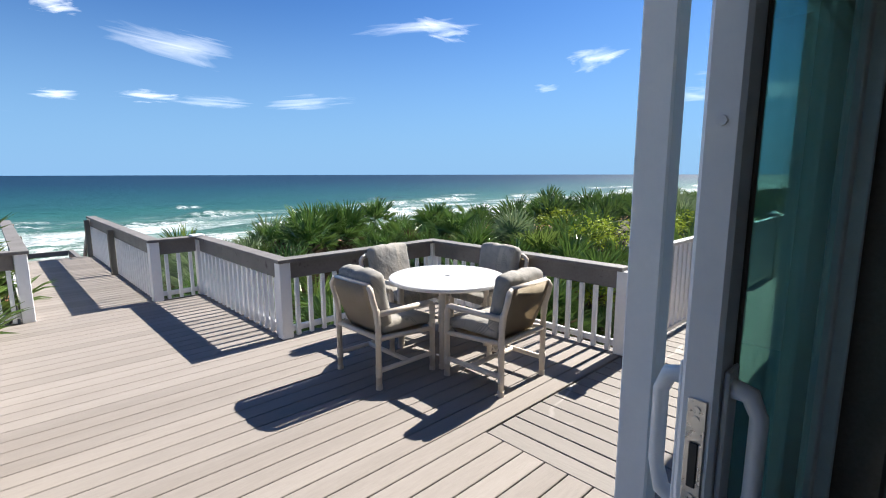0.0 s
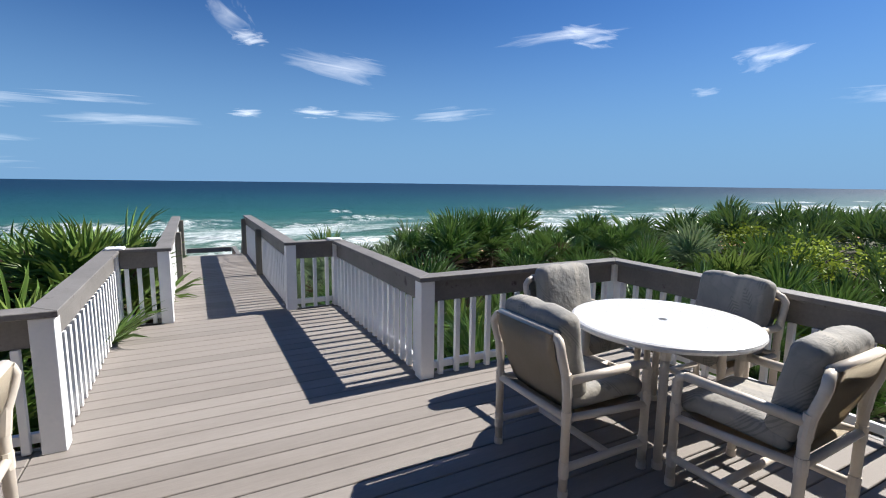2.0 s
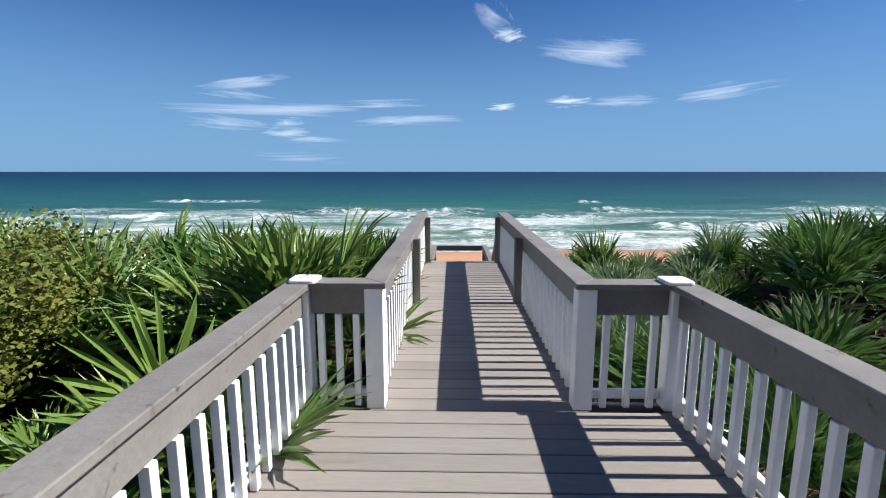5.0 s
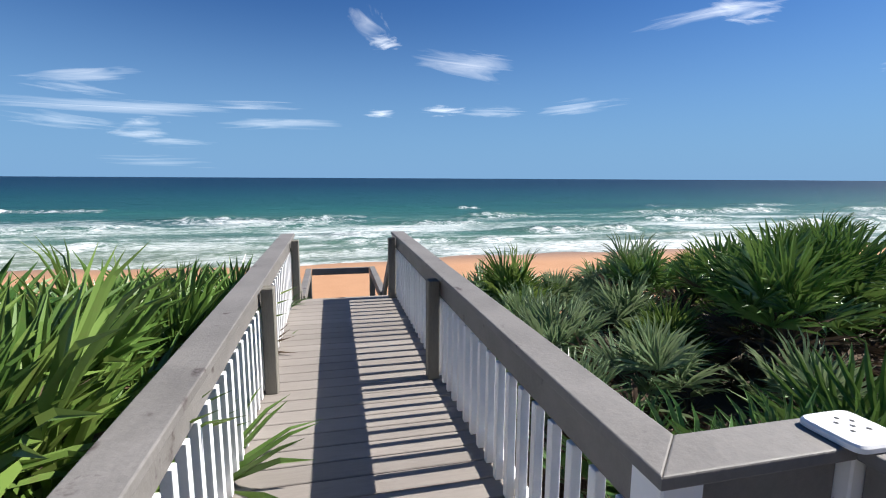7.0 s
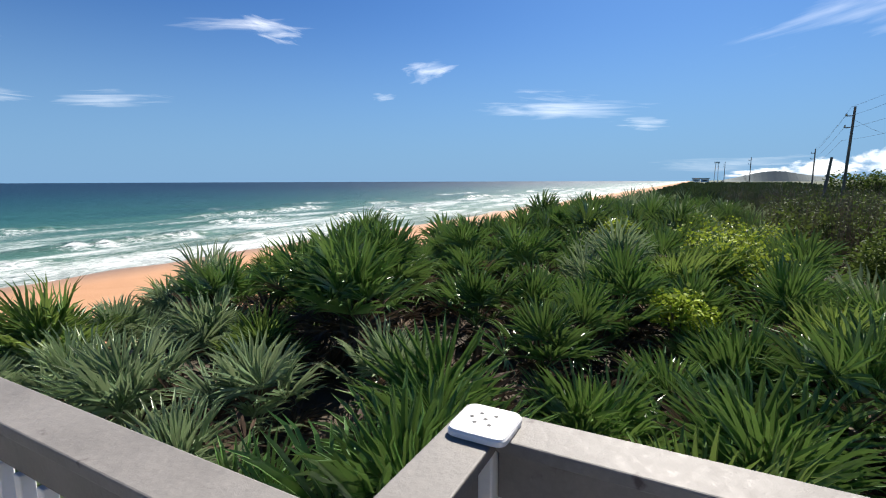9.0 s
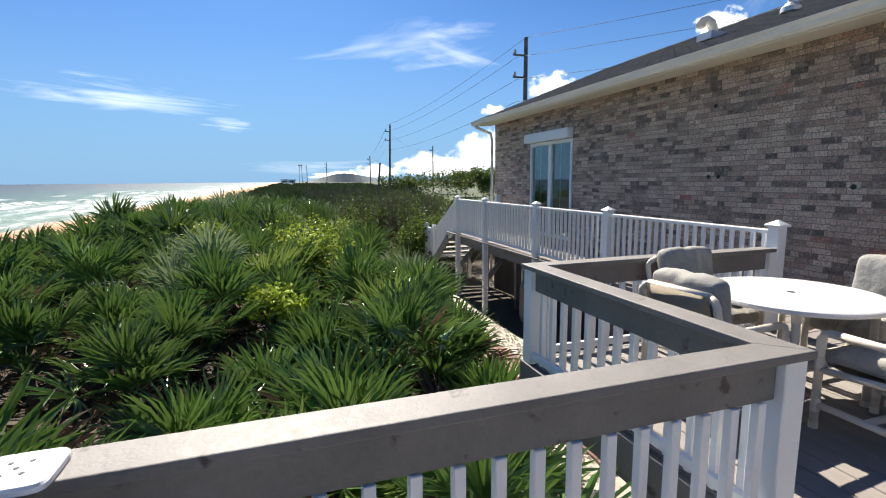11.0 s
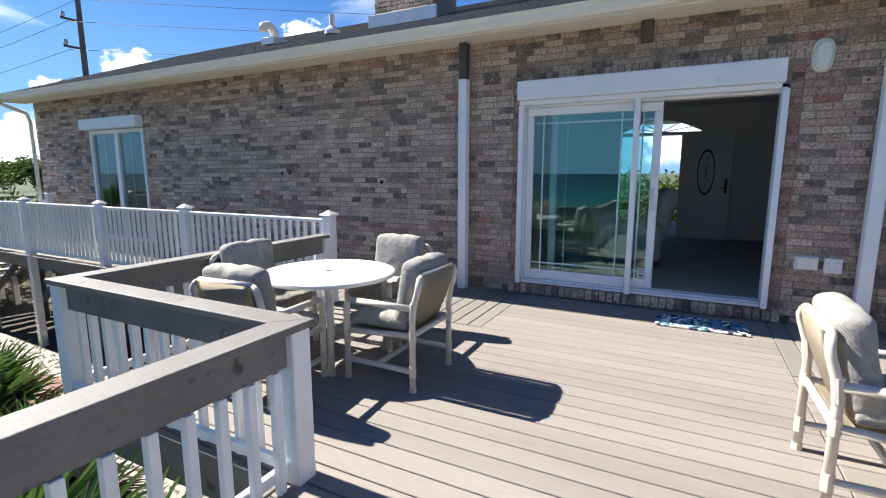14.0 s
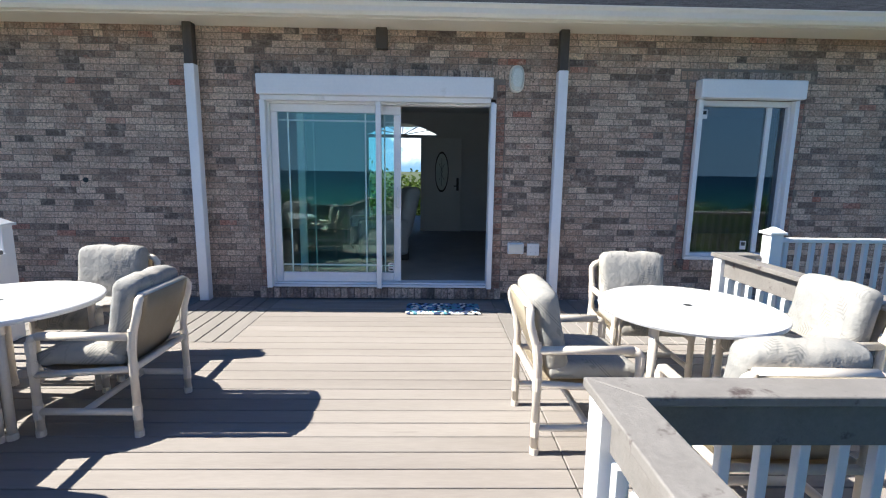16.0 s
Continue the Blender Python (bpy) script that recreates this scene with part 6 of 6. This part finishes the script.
def dead_clutter():
    """Dry stalks and fallen fronds between the plants."""
    vs, fs, n = [], [], 0
    r = random.Random(77)
    for k in range(700):
        x, y = r.uniform(-6, 12), r.uniform(3.6, 12.5)
        if blocked(x, y, -0.3):
            continue
        v, f = LIGHT[r.randrange(2)]
        m = np.array(pose(x, y, ground_z(x, y) + r.uniform(0.1, 0.5), 0, 0, r.uniform(0, 360)) @ pose(0, 0, 0, r.uniform(-60, 60), r.uniform(-30, 40), 0) @ Matrix.Scale(r.uniform(0.6, 0.95), 4))
        vs.append(v @ m[:3, :3].T + m[:3, 3])
        fs += [tuple(i + n for i in q) for q in f]
        n += len(v)
    tagged(new("dry_fronds", from_arrays("dry_fronds", np.concatenate(vs), fs, DEADLEAF)), "fallen dry fronds under the palmettos", "dry fronds", kind="stuff")


dead_clutter()

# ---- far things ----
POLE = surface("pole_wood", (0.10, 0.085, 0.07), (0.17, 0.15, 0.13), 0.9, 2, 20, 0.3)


def bearing_point(deg, far):
    return -0.15 + far * math.sin(radians(deg)), 5.7 + far * math.cos(radians(deg))


def utility_pole(deg, far, top, lean=0.0, arms=2):
    x, y = bearing_point(deg, far)
    t = thing("utility_pole", "weathered wooden utility pole with cross arms", "utility pole", "utility poles", at=pose(x, y, ground_z(x, y) - 0.5, lean, 0, 0))
    h = top - (ground_z(x, y) - 0.5)
    part("pole", pipe([(0, 0, 0), (0, 0, h * 0.6), (0, 0, h)], [0.14, 0.125, 0.10], sides=10), POLE, t)
    for k in range(arms):
        zz = h - 0.9 - 1.1 * k
        part("cross_arm", block(0.1, 0.16, -0.05, 0.65, zz, zz + 0.09, 0.006), POLE, t)
        part("insulator", disc(0.13, 0.56, [(0.05, zz + 0.09), (0.09, zz + 0.18), (0.05, zz + 0.3)], sides=10), GALV, t)
    return Vector((x, y, top))


tops = [utility_pole(118.1, 26, 8.6), utility_pole(102.1, 62, 8.4, 1.5), utility_pole(107.3, 95, 8.0), utility_pole(99.9, 120, 7.4), utility_pole(94.9, 170, 8.0), utility_pole(92.7, 240, 9.0)]
utility_pole(100.6, 55, 3.4, 5.0, arms=0)


def wire(a, b, sag, name="power_line"):
    pts = [a.lerp(b, k / 14) - Vector((0, 0, sag * 4 * (k / 14) * (1 - k / 14))) for k in range(15)]
    solo(name, pipe(pts, 0.010, sides=5), BLACK, "thin dark overhead power line", "power line", "power lines")


for dz in (0.0, 1.0, 2.1, 3.2):
    off = Vector((0, 0.5 if dz else 0, -dz))
    wire(tops[0] + off, tops[1] + off, 0.5)
    wire(tops[1] + off, tops[3] + off, 0.4)
    wire(tops[0] + off, tops[0] + off + Vector((-38, -24, 0.5)), 0.5)
wire(tops[1] + Vector((0, 0, -1)), tops[2] + Vector((0, 0, -0.6)), 1.0)

hx, hy = bearing_point(97.4, 900)
hill = thing("far_hill", "hazy wooded hill in the distance", "hill", kind="structure", at=pose(hx, hy, -2, 0, 0, 0))
# Blue-grey woods: the haze of distance is mixed into the base colour.
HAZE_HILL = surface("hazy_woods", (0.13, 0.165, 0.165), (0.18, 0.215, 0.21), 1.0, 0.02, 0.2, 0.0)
bm = bmesh.new()
prev = None
for k in range(41):
    u = -1 + 2 * k / 40
    y = u * 75
    h = (14 * (1 - u * u) ** 0.8 if abs(u) < 1 else 0) * (0.8 + 0.2 * math.sin(u * 4 + 1)) + 1.5 * noise.noise((k * 0.7, 1, 1)) + 3
    cur = [bm.verts.new((-20, y, 0)), bm.verts.new((0, y, h)), bm.verts.new((60, y, h * 0.6)), bm.verts.new((90, y, 0))]
    if prev:
        for j in range(3):
            bm.faces.new((prev[j], prev[j + 1], cur[j + 1], cur[j]))
    prev = cur
bmesh.ops.recalc_face_normals(bm, faces=bm.faces)
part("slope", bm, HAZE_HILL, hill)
wt_x, wt_y = bearing_point(92.0, 620)
tower = thing("lattice_tower", "far pale tower with a platform", "tower", at=shift(wt_x, wt_y, -2))
for a, b in ((-2, -2), (2, -2), (2, 2), (-2, 2)):
    part("leg", pipe([(a, b, 0), (a * 0.6, b * 0.6, 22)], 0.3, sides=6), HAZE_WALL, tower)
part("platform", block(-2, 2, -2.6, 2.6, 22, 23.6), HAZE_WALL, tower)
for k, (deg, far, w, h) in enumerate(((91.0, 700, 9, 5), (90.2, 900, 11, 6))):
    x, y = bearing_point(deg, far)
    t = thing("far_building", "small hazy building down the coast", "building", "far buildings", at=shift(x, y, -2))
    part("body", block(-8, 8, -w / 2, w / 2, 0, h), HAZE_WALL, t)
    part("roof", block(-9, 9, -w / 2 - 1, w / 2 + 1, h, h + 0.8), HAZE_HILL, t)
    for j in range(4):
        part("window", block(-8.2, -8.02, -w / 2 + 2 + j * (w - 4) / 4, -w / 2 + 3.5 + j * (w - 4) / 4, h * 0.4, h * 0.7), BLACK, t)
# trees inland, and the scrub seen through the open front door
for k, (deg, far, rad, h) in enumerate(((111.2, 75, 2.6, 4.6), (113.4, 62, 2.4, 5.2), (114.8, 70, 3.4, 4.2), (109, 90, 4, 4), (105.5, 85, 3.5, 3.6), (103.5, 75, 3.0, 3.4))):
    x, y = bearing_point(deg, far)
    leafy("inland_tree", "dark green rounded tree inland", "tree", x, y, rad, h, 0.4, SHRUBLEAF, 1500, 60 + k, "inland trees", lobes=7)
for k, (x, y, rad, h) in enumerate(((-0.2, -19, 2.6, 2.6), (-2.6, -21, 2.8, 2.8), (1.9, -20, 2.6, 2.5), (-5, -20, 3, 2.8), (4, -22, 3, 2.8))):
    leafy("yard_bush", "sunlit green bush behind the house", "bush", x, y, rad, h, 0.22, SHRUBLEAF, 3000, 80 + k, "bushes behind the house", lobes=8)
